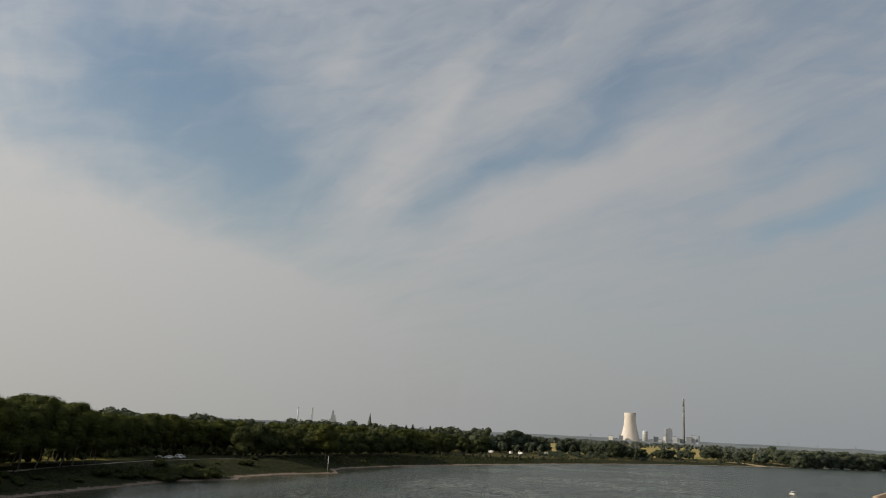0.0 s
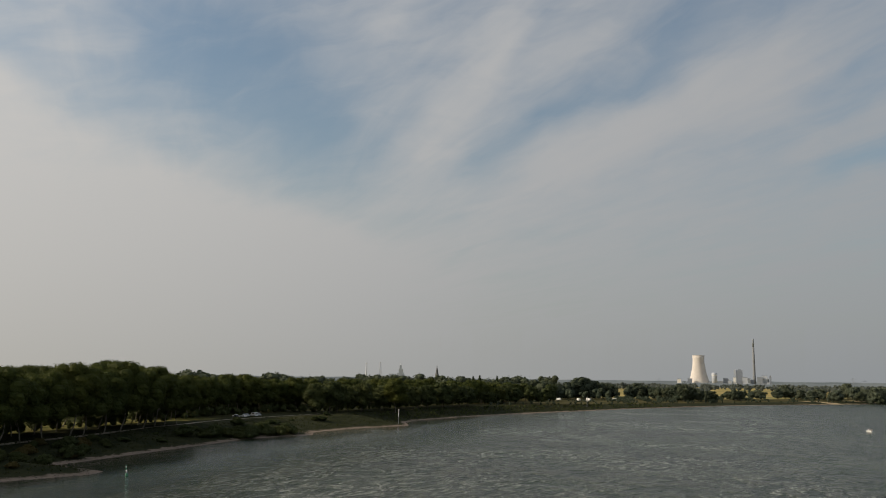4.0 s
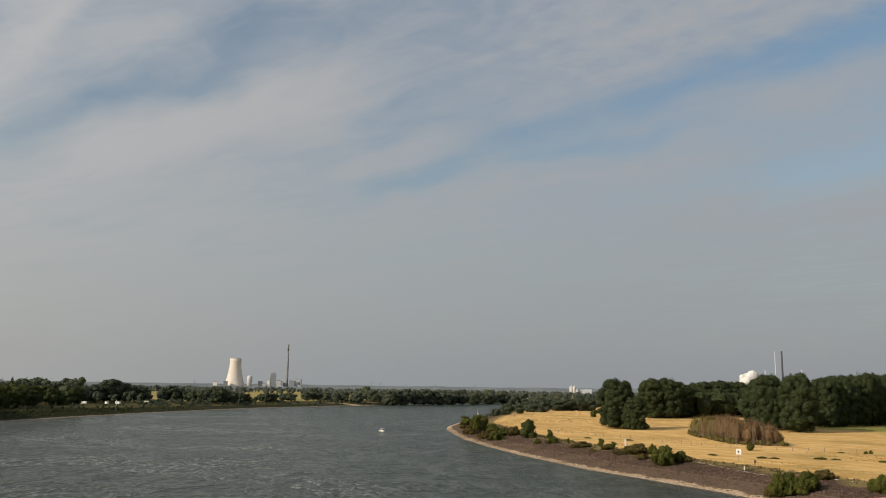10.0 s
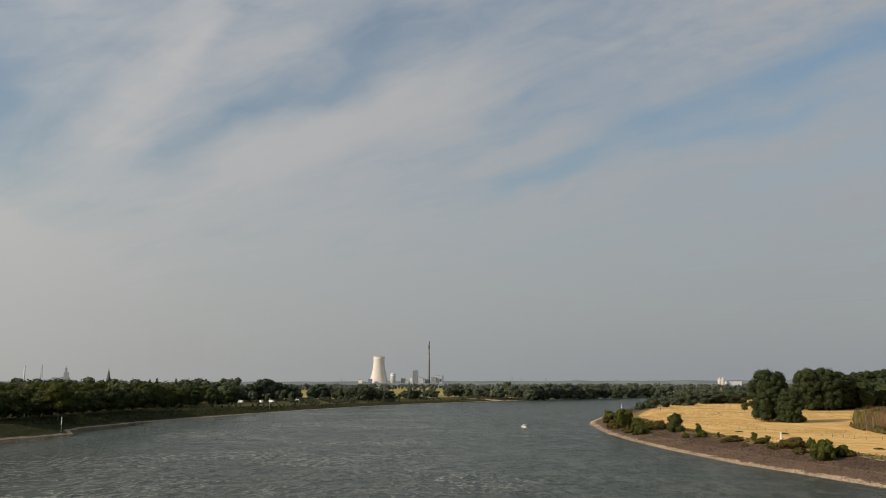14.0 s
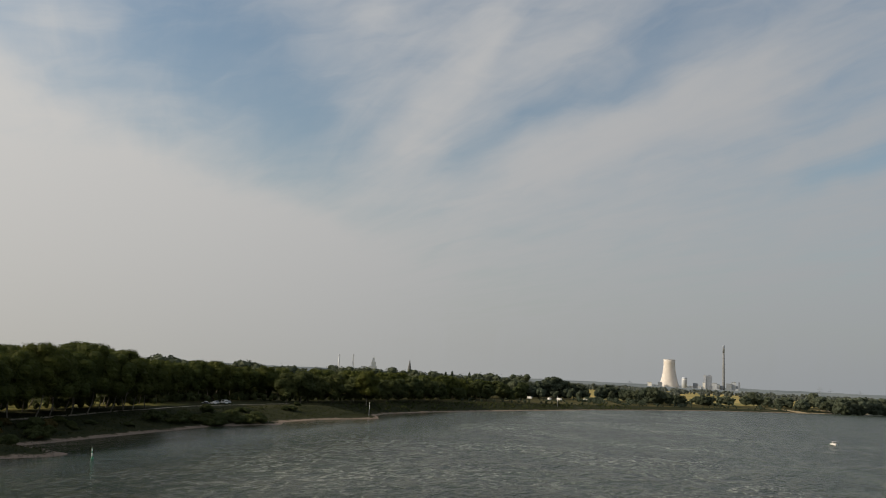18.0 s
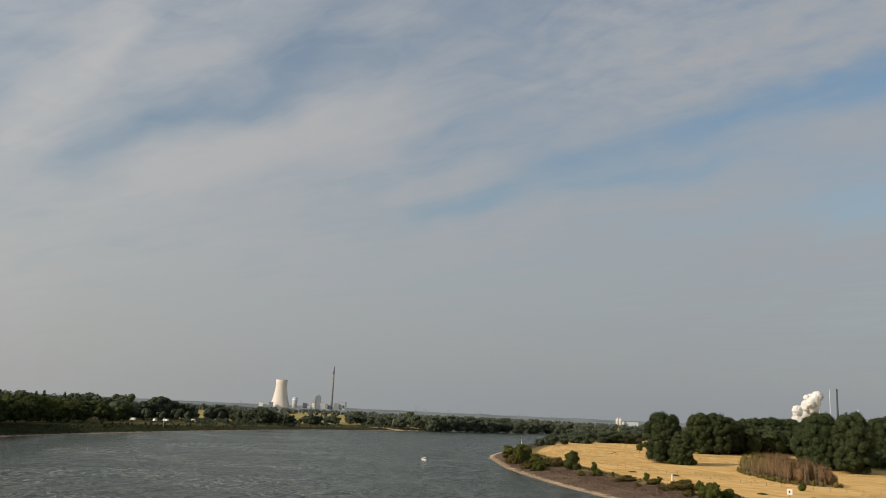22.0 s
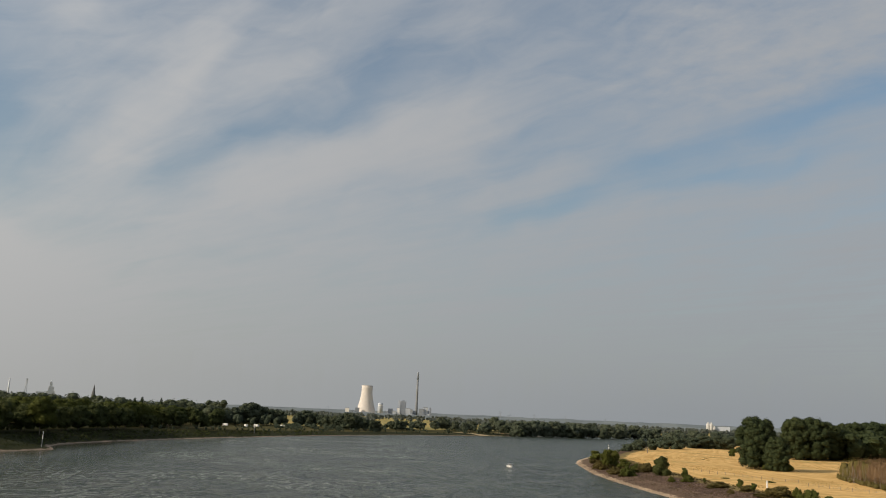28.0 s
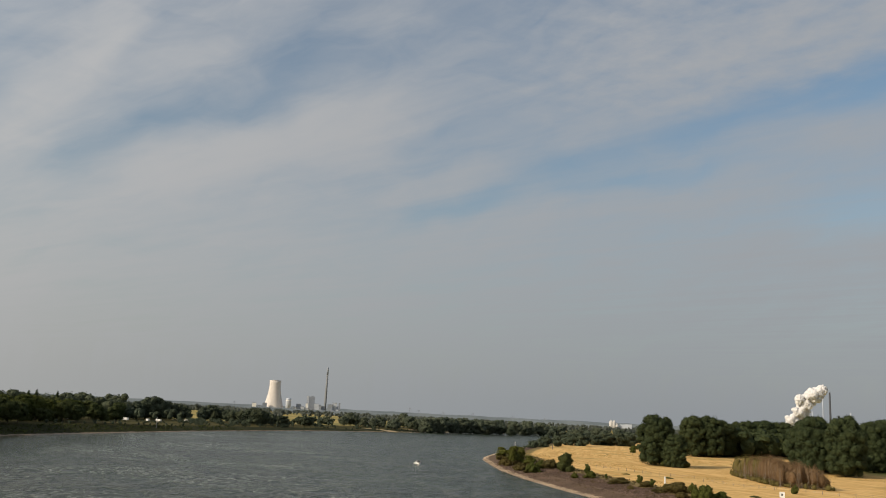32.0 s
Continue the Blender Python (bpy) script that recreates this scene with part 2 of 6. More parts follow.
LEAF_PLANE = leaves("plane_leaves", (0.028, 0.043, 0.014), (0.100, 0.118, 0.028), 0.32)
LEAF_POPLAR = leaves("poplar_leaves", (0.021, 0.035, 0.018), (0.058, 0.075, 0.031), 0.22)
LEAF_ROUND = leaves("bank_tree_leaves", (0.030, 0.044, 0.019), (0.090, 0.108, 0.039), 0.3)
LEAF_BUSH = leaves("bush_leaves", (0.034, 0.049, 0.011), (0.115, 0.128, 0.032), 0.28)
LEAF_SCRUB = leaves("scrub_leaves", (0.050, 0.044, 0.016), (0.130, 0.112, 0.042), 0.2)
# these three leaf colours have the haze of distance mixed in, paler and bluer
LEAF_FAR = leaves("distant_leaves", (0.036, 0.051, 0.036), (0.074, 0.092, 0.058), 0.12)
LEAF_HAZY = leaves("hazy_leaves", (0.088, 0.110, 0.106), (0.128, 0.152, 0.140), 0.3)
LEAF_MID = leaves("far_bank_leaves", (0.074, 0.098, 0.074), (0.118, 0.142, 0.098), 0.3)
LEAF_DRY = leaves("dry_thicket_twigs", (0.100, 0.066, 0.038), (0.220, 0.152, 0.087), 0.2)
LEAF_WILT = leaves("wilting_leaves", (0.065, 0.065, 0.022), (0.145, 0.125, 0.045), 0.2)
BARK = plain("pale_bark", (0.07, 0.06, 0.045), (0.26, 0.23, 0.18), 3.0, 0.9)
BARK_DARK = plain("dark_bark", (0.05, 0.04, 0.03), (0.12, 0.10, 0.075), 3.0, 0.9)
CONCRETE = plain("tower_concrete", (0.52, 0.49, 0.46), (0.62, 0.59, 0.56), 0.05, 0.85, bump=0.05)
CONCRETE_DARK = plain("chimney_concrete", (0.16, 0.17, 0.18), (0.22, 0.23, 0.24), 0.05, 0.85, bump=0.05)
CLADDING = plain("grey_cladding", (0.38, 0.42, 0.48), (0.46, 0.50, 0.56), 0.08, 0.6, bump=0.05)
CLADDING_DARK = plain("slate_cladding", (0.19, 0.22, 0.26), (0.26, 0.29, 0.34), 0.08, 0.6, bump=0.05)
WHITE = plain("white_paint", (0.66, 0.66, 0.64), (0.80, 0.80, 0.78), 1.5, 0.45, bump=0.05)
BEIGE = plain("beige_panels", (0.34, 0.30, 0.25), (0.41, 0.36, 0.30), 0.3, 0.7, bump=0.05)
BEIGE_PALE = plain("pale_beige_panels", (0.34, 0.28, 0.21), (0.42, 0.35, 0.27), 0.3, 0.7, bump=0.05)
GRAIN = plain("silo_concrete", (0.42, 0.42, 0.41), (0.52, 0.52, 0.51), 0.1, 0.8, bump=0.05)
SOOTY = plain("sooty_concrete", (0.045, 0.05, 0.06), (0.065, 0.07, 0.08), 0.05, 0.85, bump=0.05)
BRICK = plain("dark_brick", (0.10, 0.075, 0.065), (0.16, 0.12, 0.10), 0.8, 0.9)
SLATE = plain("slate_roof", (0.05, 0.055, 0.06), (0.09, 0.095, 0.10), 0.6, 0.7)
STEEL = plain("grey_steel", (0.20, 0.21, 0.22), (0.30, 0.31, 0.32), 1.0, 0.5, 0.6)
RUBBER = plain("tyre_rubber", (0.015, 0.015, 0.015), (0.03, 0.03, 0.03), 8.0, 0.85)
GREEN_PAINT = plain("green_paint", (0.02, 0.13, 0.07), (0.03, 0.19, 0.10), 3.0, 0.5)
WOOD = plain("weathered_wood", (0.13, 0.105, 0.08), (0.24, 0.20, 0.15), 4.0, 0.9)
BLACK = plain("black_paint", (0.02, 0.02, 0.022), (0.04, 0.04, 0.042), 3.0, 0.6)
STONE = plain("shore_stone", (0.20, 0.155, 0.11), (0.46, 0.37, 0.27), 0.7, 0.9)
STONE_DULL = plain("dull_shore_stone", (0.10, 0.08, 0.065), (0.27, 0.22, 0.175), 0.7, 0.95)
ASPHALT = plain("walkway_asphalt", (0.04, 0.04, 0.04), (0.07, 0.07, 0.068), 12.0, 0.9)
GRASS_DRY = leaves("dry_grass_blades", (0.27, 0.195, 0.07), (0.48, 0.345, 0.13), 0.3)
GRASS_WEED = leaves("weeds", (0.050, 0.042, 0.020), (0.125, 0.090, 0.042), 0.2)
# darker weeds for the west bank, with the trees' shade in their colour
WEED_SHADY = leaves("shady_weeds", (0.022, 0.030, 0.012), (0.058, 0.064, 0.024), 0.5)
GLASS = material("dark_glazing", lambda g: surface(g, (0.03, 0.035, 0.04), 0.06, 0.0, **{"Specular IOR Level": 0.8}))
STEAM = material("steam", lambda g: g.node("ShaderNodeMixShader", {0: 0.45, 1: surface(g, (0.94, 0.94, 0.95), 1.0, 0.0, g.noise(g.node("ShaderNodeTexCoord").outputs["Object"], 0.12, 6.0), 0.35, 4.0), 2: g.node("ShaderNodeBsdfTranslucent", {"Color": (0.9, 0.9, 0.9, 1)}).outputs[0]}).outputs[0])


def car_paint(name, colour):
    return material(name, lambda g: surface(g, colour, 0.3, 0.1, **{"Coat Weight": 0.6}))


PAINTS = [car_paint("white_car_paint", (0.75, 0.75, 0.74)), car_paint("silver_car_paint", (0.42, 0.43, 0.44)), car_paint("black_car_paint", (0.02, 0.02, 0.024)), car_paint("red_car_paint", (0.30, 0.03, 0.025)), car_paint("blue_car_paint", (0.03, 0.06, 0.16))]


def red_paint(g):
    at = g.node("ShaderNodeTexCoord").outputs["Object"]
    wide, fine = g.noise(at, 1.6, 5.0), g.noise(at, 38.0, 6.0, 0.65)
    colour = g.mix(g.band(wide, 0.35, 0.7), (0.25, 0.022, 0.024), (0.34, 0.040, 0.040))
    worn = g.band(g.math("MULTIPLY_ADD", fine, 0.6, g.math("MULTIPLY", wide, 0.4)), 0.62, 0.72)
    colour = g.mix(g.math("MULTIPLY", worn, 0.5), colour, (0.55, 0.30, 0.28))
    # paler red on upward faces stands for the light on the rail's top
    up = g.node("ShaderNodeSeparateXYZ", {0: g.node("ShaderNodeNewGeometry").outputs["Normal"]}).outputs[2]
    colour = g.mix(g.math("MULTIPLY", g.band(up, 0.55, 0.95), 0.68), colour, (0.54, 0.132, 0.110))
    return surface(g, colour, g.math("MULTIPLY_ADD", worn, 0.25, 0.38), 0.0, fine, 0.15, 0.01, **{"Specular IOR Level": 0.45})


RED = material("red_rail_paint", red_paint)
SPRAY = plain("white_spray_paint", (0.60, 0.58, 0.56), (0.78, 0.77, 0.75), 30.0, 0.6)


def river_water(g):
    at = g.node("ShaderNodeTexCoord").outputs["Object"]
    turned = g.mapping(at, (0, 0, 0), -6, (0.85, 2.1, 1), "TEXTURE")
    bend = g.node("ShaderNodeTexNoise", {"Vector": at, "Scale": 0.07, "Detail": 2.0}).outputs[1]
    swirl = g.vec("ADD", turned, g.vec("MULTIPLY", bend, (12, 9, 0)))
    chop = g.noise(turned, 0.62, 4.0, 0.62)
    waves = g.noise(swirl, 0.17, 4.0, 0.62)
    boils = g.noise(swirl, 0.06, 4.0, 0.6)
    lines = g.math("ABSOLUTE", g.math("SUBTRACT", g.noise(swirl, 0.17, 5.0, 0.62), 0.5))
    seam = g.math("SUBTRACT", 1.0, g.band(lines, 0.0, 0.05))
    patch = g.band(g.noise(at, 0.014, 4.0), 0.42, 0.62)
    # the main current runs along the middle and the east side; the west side lies calmer
    east = g.node("ShaderNodeSeparateXYZ", {0: at}).outputs[0]
    current = g.band(east, -152.0, -60.0)
    high = g.math("MULTIPLY_ADD", chop, 0.85, g.math("MULTIPLY_ADD", waves, 1.7, g.math("MULTIPLY", boils, 1.35)))
    high = g.math("MULTIPLY_ADD", seam, g.math("MULTIPLY_ADD", patch, 0.10, 0.02), high)
    high = g.math("MULTIPLY", g.math("SUBTRACT", high, 1.95), g.math("MULTIPLY_ADD", g.band(east, 10.0, 110.0), 0.3, g.math("MULTIPLY_ADD", current, 0.74, 0.04)))
    bump = g.node("ShaderNodeBump", {"Height": high, "Strength": 1.0, "Distance": 4.6}).outputs[0]
    murk = g.mix(g.band(g.noise(at, 0.02, 5.0), 0.35, 0.65), (0.013, 0.023, 0.011), (0.027, 0.042, 0.022))
    # murk lightened along the waves, painting in the sky's reflection on ripples
    murk = g.mix(g.math("MULTIPLY", g.band(g.math("MULTIPLY_ADD", chop, 0.3, g.math("MULTIPLY_ADD", waves, 0.4, g.math("MULTIPLY", boils, 0.3))), 0.49, 0.57), g.math("MULTIPLY_ADD", current, 0.50, 0.15)), murk, (0.092, 0.099, 0.073))
    streaks = g.math("MULTIPLY", g.math("SUBTRACT", 1.0, g.band(east, -10.0, 95.0)), g.band(east, -148.0, -90.0))
    froth = g.math("MULTIPLY", g.math("MULTIPLY", seam, g.band(chop, 0.36, 0.58)), g.math("MULTIPLY", streaks, g.math("MULTIPLY_ADD", patch, 0.65, 0.22)))
    colour = g.mix(froth, murk, (0.33, 0.345, 0.295))
    return g.node("ShaderNodeBsdfPrincipled", {"Base Color": colour, "Roughness": g.math("MULTIPLY_ADD", g.band(east, -150.0, -60.0), 0.19, 0.06), "IOR": 1.33, "Normal": bump}).outputs[0]


WATER = material("river_water", river_water)


def meadow(g):
    at = g.node("ShaderNodeTexCoord").outputs["Object"]
    left = g.stored("west_bank")
    right = g.stored("east_bank")
    xyz = g.node("ShaderNodeSeparateXYZ", {0: at}).outputs
    fine, mid, wide = g.noise(at, 1.3, 6.0, 0.65), g.noise(at, 0.16, 5.0), g.noise(at, 0.022, 4.0)
    jag = g.math("MULTIPLY_ADD", mid, 9.0, g.math("MULTIPLY_ADD", fine, 3.0, -6.0))
    dr, dl = g.math("ADD", right, jag), g.math("ADD", left, jag)
    # east bank: stones, brown riprap, then the mown golden meadow
    rows = g.noise(g.mapping(at, rot=22, scale=(0.06, 1.0, 1)), 0.22, 4.0, 0.6)
    # mown swaths follow the curve of the shore
    swaths = g.noise(g.node("ShaderNodeCombineXYZ", {0: right, 1: g.math("MULTIPLY", xyz[1], 0.035)}).outputs[0], 0.34, 4.0, 0.6)
    straw = g.mix(g.band(g.math("MULTIPLY_ADD", swaths, 0.45, g.math("MULTIPLY_ADD", rows, 0.25, g.math("MULTIPLY", mid, 0.3))), 0.38, 0.62), (0.465, 0.288, 0.097), (0.695, 0.470, 0.200))
    straw = g.mix(g.math("MULTIPLY", g.band(wide, 0.52, 0.70), g.band(swaths, 0.35, 0.6)), straw, (0.30, 0.225, 0.08))
    green = g.math("MULTIPLY", g.band(xyz[0], 315.0, 360.0), g.math("SUBTRACT", 1.0, g.band(xyz[1], 480.0, 560.0)))
    straw = g.mix(g.math("MULTIPLY", g.band(g.math("MULTIPLY_ADD", wide, 0.8, g.math("MULTIPLY", rows, 0.5)), 0.46, 0.66), green), straw, (0.21, 0.21, 0.06))
    stones = g.mix(g.band(fine, 0.35, 0.65), (0.31, 0.235, 0.16), (0.56, 0.445, 0.32))
    riprap = g.mix(g.band(g.math("MULTIPLY_ADD", fine, 0.6, g.math("MULTIPLY", mid, 0.4)), 0.35, 0.68), (0.044, 0.030, 0.025), (0.116, 0.078, 0.060))
    weeds = g.mix(fine, (0.10, 0.085, 0.035), (0.25, 0.19, 0.085))
    ochre = g.mix(fine, (0.075, 0.055, 0.040), (0.160, 0.115, 0.080))
    east = g.mix(g.band(dr, 2.0, 3.4), stones, ochre)
    east = g.mix(g.band(dr, 9.5, 12.5), east, riprap)
    berm = g.math("MULTIPLY", g.band(right, 10.4, 11.0), g.math("SUBTRACT", 1.0, g.band(right, 11.4, 12.2)))
    east = g.mix(g.math("MULTIPLY", berm, 0.7), east, (0.17, 0.125, 0.09))
    east = g.mix(g.band(g.math("MULTIPLY_ADD", mid, 8.0, dr), 25.0, 29.0), east, weeds)
    east = g.mix(g.band(dr, 28.0, 31.0), east, straw)
    # west bank: stones, rank grass on the slope, path, lawns
    lawn = g.mix(g.band(g.math("MULTIPLY_ADD", wide, 0.6, g.math("MULTIPLY", mid, 0.4)), 0.36, 0.62), (0.028, 0.032, 0.012), (0.092, 0.080, 0.034))
    # rank grass is kept very dark, so its colour carries the trees' shade
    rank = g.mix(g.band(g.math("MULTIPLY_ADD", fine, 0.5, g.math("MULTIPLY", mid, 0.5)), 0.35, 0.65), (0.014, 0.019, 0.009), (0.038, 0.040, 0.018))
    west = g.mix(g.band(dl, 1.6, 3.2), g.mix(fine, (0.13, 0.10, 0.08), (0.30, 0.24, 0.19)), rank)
    # upstream, dark grass replaces most of the lawn, painting in shade there
    west = g.mix(g.math("MULTIPLY", g.band(dl, 24.0, 27.0), g.math("MULTIPLY_ADD", g.band(xyz[1], 560.0, 700.0), 0.85, 0.15)), west, lawn)
    # brighter copy of the lawn colour, with the clearing's sunlight put into it
    sunny = g.mix(g.band(mid, 0.35, 0.65), (0.07, 0.075, 0.02), (0.17, 0.155, 0.05))
    west = g.mix(g.math("MULTIPLY", g.band(dl, 44.0, 50.0), g.math("SUBTRACT", 1.0, g.band(xyz[1], 330.0, 360.0))), west, sunny)
    field = g.mix(g.band(g.noise(at, 0.006, 3.0), 0.42, 0.58), (0.36, 0.28, 0.11), (0.22, 0.20, 0.08))
    west = g.mix(g.math("MULTIPLY", g.band(xyz[1], 1060.0, 1130.0), g.band(left, 80.0, 110.0)), west, field)
    sand = g.math("MULTIPLY", g.math("MULTIPLY", g.band(xyz[1], 1080.0, 1180.0), g.band(g.noise(at, 0.018, 3.0), 0.50, 0.58)), g.math("SUBTRACT", 1.0, g.band(left, 30.0, 45.0)))
    west = g.mix(sand, west, (0.46, 0.36, 0.22))
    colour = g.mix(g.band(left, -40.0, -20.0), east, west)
    return surface(g, colour, 1.0, 0.0, g.math("MULTIPLY_ADD", fine, 0.5, mid), 0.6, 0.35, **{"Specular IOR Level": 0.05})


MEADOW = material("meadow_ground", meadow)


# ---- mesh helpers ----
def mesh_object(name, verts, faces, mats, parent=None, label="", smooth=False, indices=None):
    data = bpy.data.meshes.new(name)
    data.from_pydata([tuple(v) for v in verts], [], [tuple(f) for f in faces])
    for m in mats if isinstance(mats, (list, tuple)) else [mats]:
        data.materials.append(m)
    if indices is not None:
        data.polygons.foreach_set("material_index", np.asarray(indices, np.int32))
    if smooth:
        data.polygons.foreach_set("use_smooth", np.ones(len(data.polygons), bool))
    data.update()
    ob = new(name, data)
    ob.parent = parent
    if label:
        ob["label"] = label
    return ob


def part(name, bm, mat, parent=None, label="", smooth=False):
    data = bpy.data.meshes.new(name)
    bmesh.ops.recalc_face_normals(bm, faces=bm.faces)
    bm.to_mesh(data)
    bm.free()
    data.materials.append(mat)
    if smooth:
        data.polygons.foreach_set("use_smooth", np.ones(len(data.polygons), bool))
    ob = new(name, data)
    ob.parent = parent
    if label:
        ob["label"] = label
    return ob


def box(sx, sy, sz, at=(0, 0, 0), bevel=0.0, bm=None, turn=0.0):
    """A box that stands on at, in a bmesh of its own unless one is given."""
    bm = bm or bmesh.new()
    m = Matrix.Translation((at[0], at[1], at[2] + sz / 2)) @ Matrix.Rotation(radians(turn), 4, "Z") @ Matrix.Diagonal((sx, sy, sz, 1))
    made = bmesh.ops.create_cube(bm, size=1.0, matrix=m)
    if bevel:
        edges = list({e for v in made["verts"] for e in v.link_edges})
        bmesh.ops.bevel(bm, geom=edges, offset=bevel, segments=2, affect="EDGES")
    return bm


def lathe(profile, sides=24, bm=None, at=(0, 0, 0), cap=True):
    """A body of revolution from rows of radius and height."""
    bm = bm or bmesh.new()
    rings = [[bm.verts.new((at[0] + r * math.cos(2 * math.pi * k / sides), at[1] + r * math.sin(2 * math.pi * k / sides), at[2] + z)) for k in range(sides)] for r, z in profile]
    for a, b in zip(rings, rings[1:]):
        for k in range(sides):
            bm.faces.new((a[k], a[(k + 1) % sides], b[(k + 1) % sides], b[k]))
    if cap:
        bm.faces.new(rings[0][::-1])
        bm.faces.new(rings[-1])
    return bm


def bar(a, b, r, sides=6, bm=None, r2=None):
    """A round bar from a to b."""
    bm = bm or bmesh.new()
    a, b = Vector(a), Vector(b)
    q = (b - a).to_track_quat("Z", "Y").to_matrix()
    rings = []
    for p, rad in ((a, r), (b, r if r2 is None else r2)):
        rings.append([bm.verts.new(p + q @ Vector((rad * math.cos(2 * math.pi * k / sides), rad * math.sin(2 * math.pi * k / sides), 0))) for k in range(sides)])
    for k in range(sides):
        bm.faces.new((rings[0][k], rings[0][(k + 1) % sides], rings[1][(k + 1) % sides], rings[1][k]))
    bm.faces.new(rings[0][::-1])
    bm.faces.new(rings[1])
    return bm


def thing(name, m, label, category, group="", kind=""):
    ob = new(name)
    ob.empty_display_size = 0.5
    ob.matrix_basis = m
    return tagged(ob, label, category, group, kind)


def bearing(az, dist, z=0.0, turn=0.0):
    """A pose at a bearing and distance from the bridge, turned to face it."""
    return pose(dist * math.sin(radians(az)), dist * math.cos(radians(az)), z, 0, 0, -az + turn)


# ---- the ground ----
WEST_SHORE = [(-150, -900), (-150, 60), (-154, 127), (-155, 150), (-144, 177), (-146, 184), (-167, 190), (-170, 246), (-173, 300), (-166, 322), (-160.5, 333), (-168, 350), (-164, 385), (-149, 424), (-161, 452), (-164, 478), (-152, 545), (-134, 602), (-110, 672), (-92, 715), (-72, 772), (-28, 866), (32, 982), (100, 1068), (193, 1190), (320, 1390), (640, 1760), (1300, 2100), (2600, 2450), (9000, 3300)]
EAST_SHORE = [(150, -900), (122, 60), (118, 150), (116, 190), (111, 222), (105.8, 250), (103.2, 305), (103.5, 352), (107, 405), (116, 465), (121.5, 500), (130, 534), (163, 622), (251, 832), (330, 950), (457, 1095), (800, 1330), (1500, 1600), (3000, 1900), (9000, 2500)]


def shore_distance(px, py, line, far):
    """How far points lie inland of a shore line; negative in the river."""
    best = np.full(px.shape, 1e12)
    for (ax, ay), (bx, by) in zip(line, line[1:]):
        dx, dy = bx - ax, by - ay
        k = np.clip(((px - ax) * dx + (py - ay) * dy) / (dx * dx + dy * dy), 0, 1)
        best = np.minimum(best, (px - ax - k * dx) ** 2 + (py - ay - k * dy) ** 2)
    ring = list(line) + far
    inside = np.zeros(px.shape, bool)
    for (ax, ay), (bx, by) in zip(ring, ring[1:] + ring[:1]):
        if ay != by:
            inside ^= ((ay > py) != (by > py)) & (px < (bx - ax) * (py - ay) / (by - ay) + ax)
    return np.where(inside, 1, -1) * np.sqrt(best)


def bank_distances(px, py):
    west = shore_distance(px, py, WEST_SHORE, [(9000, 9000), (-9000, 9000), (-9000, -900)])
    east = shore_distance(px, py, EAST_SHORE, [(9000, -900)])
    return west, east


def ground_height(px, py):
    px, py = np.asarray(px, float), np.asarray(py, float)
    west, east = bank_distances(px, py)
    far = np.clip((py - 650) / 300, 0, 1)
    zw = np.interp(west, [-15, 0, 5, 27, 34, 4000], [-2.5, 0, 0.8, 4.7, 5, 7]) * (1 - far) + np.interp(west, [-15, 0, 8, 26, 60, 4000], [-2.5, 0, 1.1, 2.6, 4, 6]) * far
    ze = np.interp(east, [-15, 0, 6, 25, 34, 4000], [-2.5, 0, 0.9, 3.7, 4, 6])
    roll = 0.25 * np.sin(px * 0.031 + 1.0) * np.sin(py * 0.023) * np.clip((np.maximum(west, east) - 30) / 40, 0, 1)
    return np.maximum(zw, ze) + roll


def ground_z(x, y):
    return float(ground_height(np.array([x]), np.array([y]))[0])


def graded(stops):
    out = []
    for a, b, step in stops:
        out += list(np.arange(a, b, step))
    return np.array(out + [stops[-1][1]])


def build_ground():
    xs = graded([(-9000, -2000, 500), (-2000, -600, 70), (-600, -240, 12), (-240, 420, 3), (420, 900, 12), (900, 2500, 60), (2500, 9000, 500)])
    ys = graded([(-900, 0, 60), (0, 110, 10), (110, 560, 3), (560, 1300, 10), (1300, 2600, 50), (2600, 5400, 200)])
    gx, gy = np.meshgrid(xs, ys)
    z = ground_height(gx, gy)
    west, east = bank_distances(gx, gy)
    n, m = len(ys), len(xs)
    idx = np.arange(n * m).reshape(n, m)
    faces = np.stack([idx[:-1, :-1], idx[:-1, 1:], idx[1:, 1:], idx[1:, :-1]], -1).reshape(-1, 4)
    ob = mesh_object("ground", np.stack([gx, gy, z], -1).reshape(-1, 3), faces, MEADOW, smooth=True)
    for name, values in (("west_bank", west), ("east_bank", east)):
        ob.data.attributes.new(name, "FLOAT", "POINT").data.foreach_set("value", values.reshape(-1).astype(np.float32))
    return tagged(ob, "dry golden meadow and grassy river banks with stony shores", "ground", kind="structure")


build_ground()
water = mesh_object("water", [(-9000, -1200, 0), (9000, -1200, 0), (9000, 6000, 0), (-9000, 6000, 0)], [(0, 1, 2, 3)], WATER)
tagged(water, "wide grey river with rippled current", "water", kind="structure")


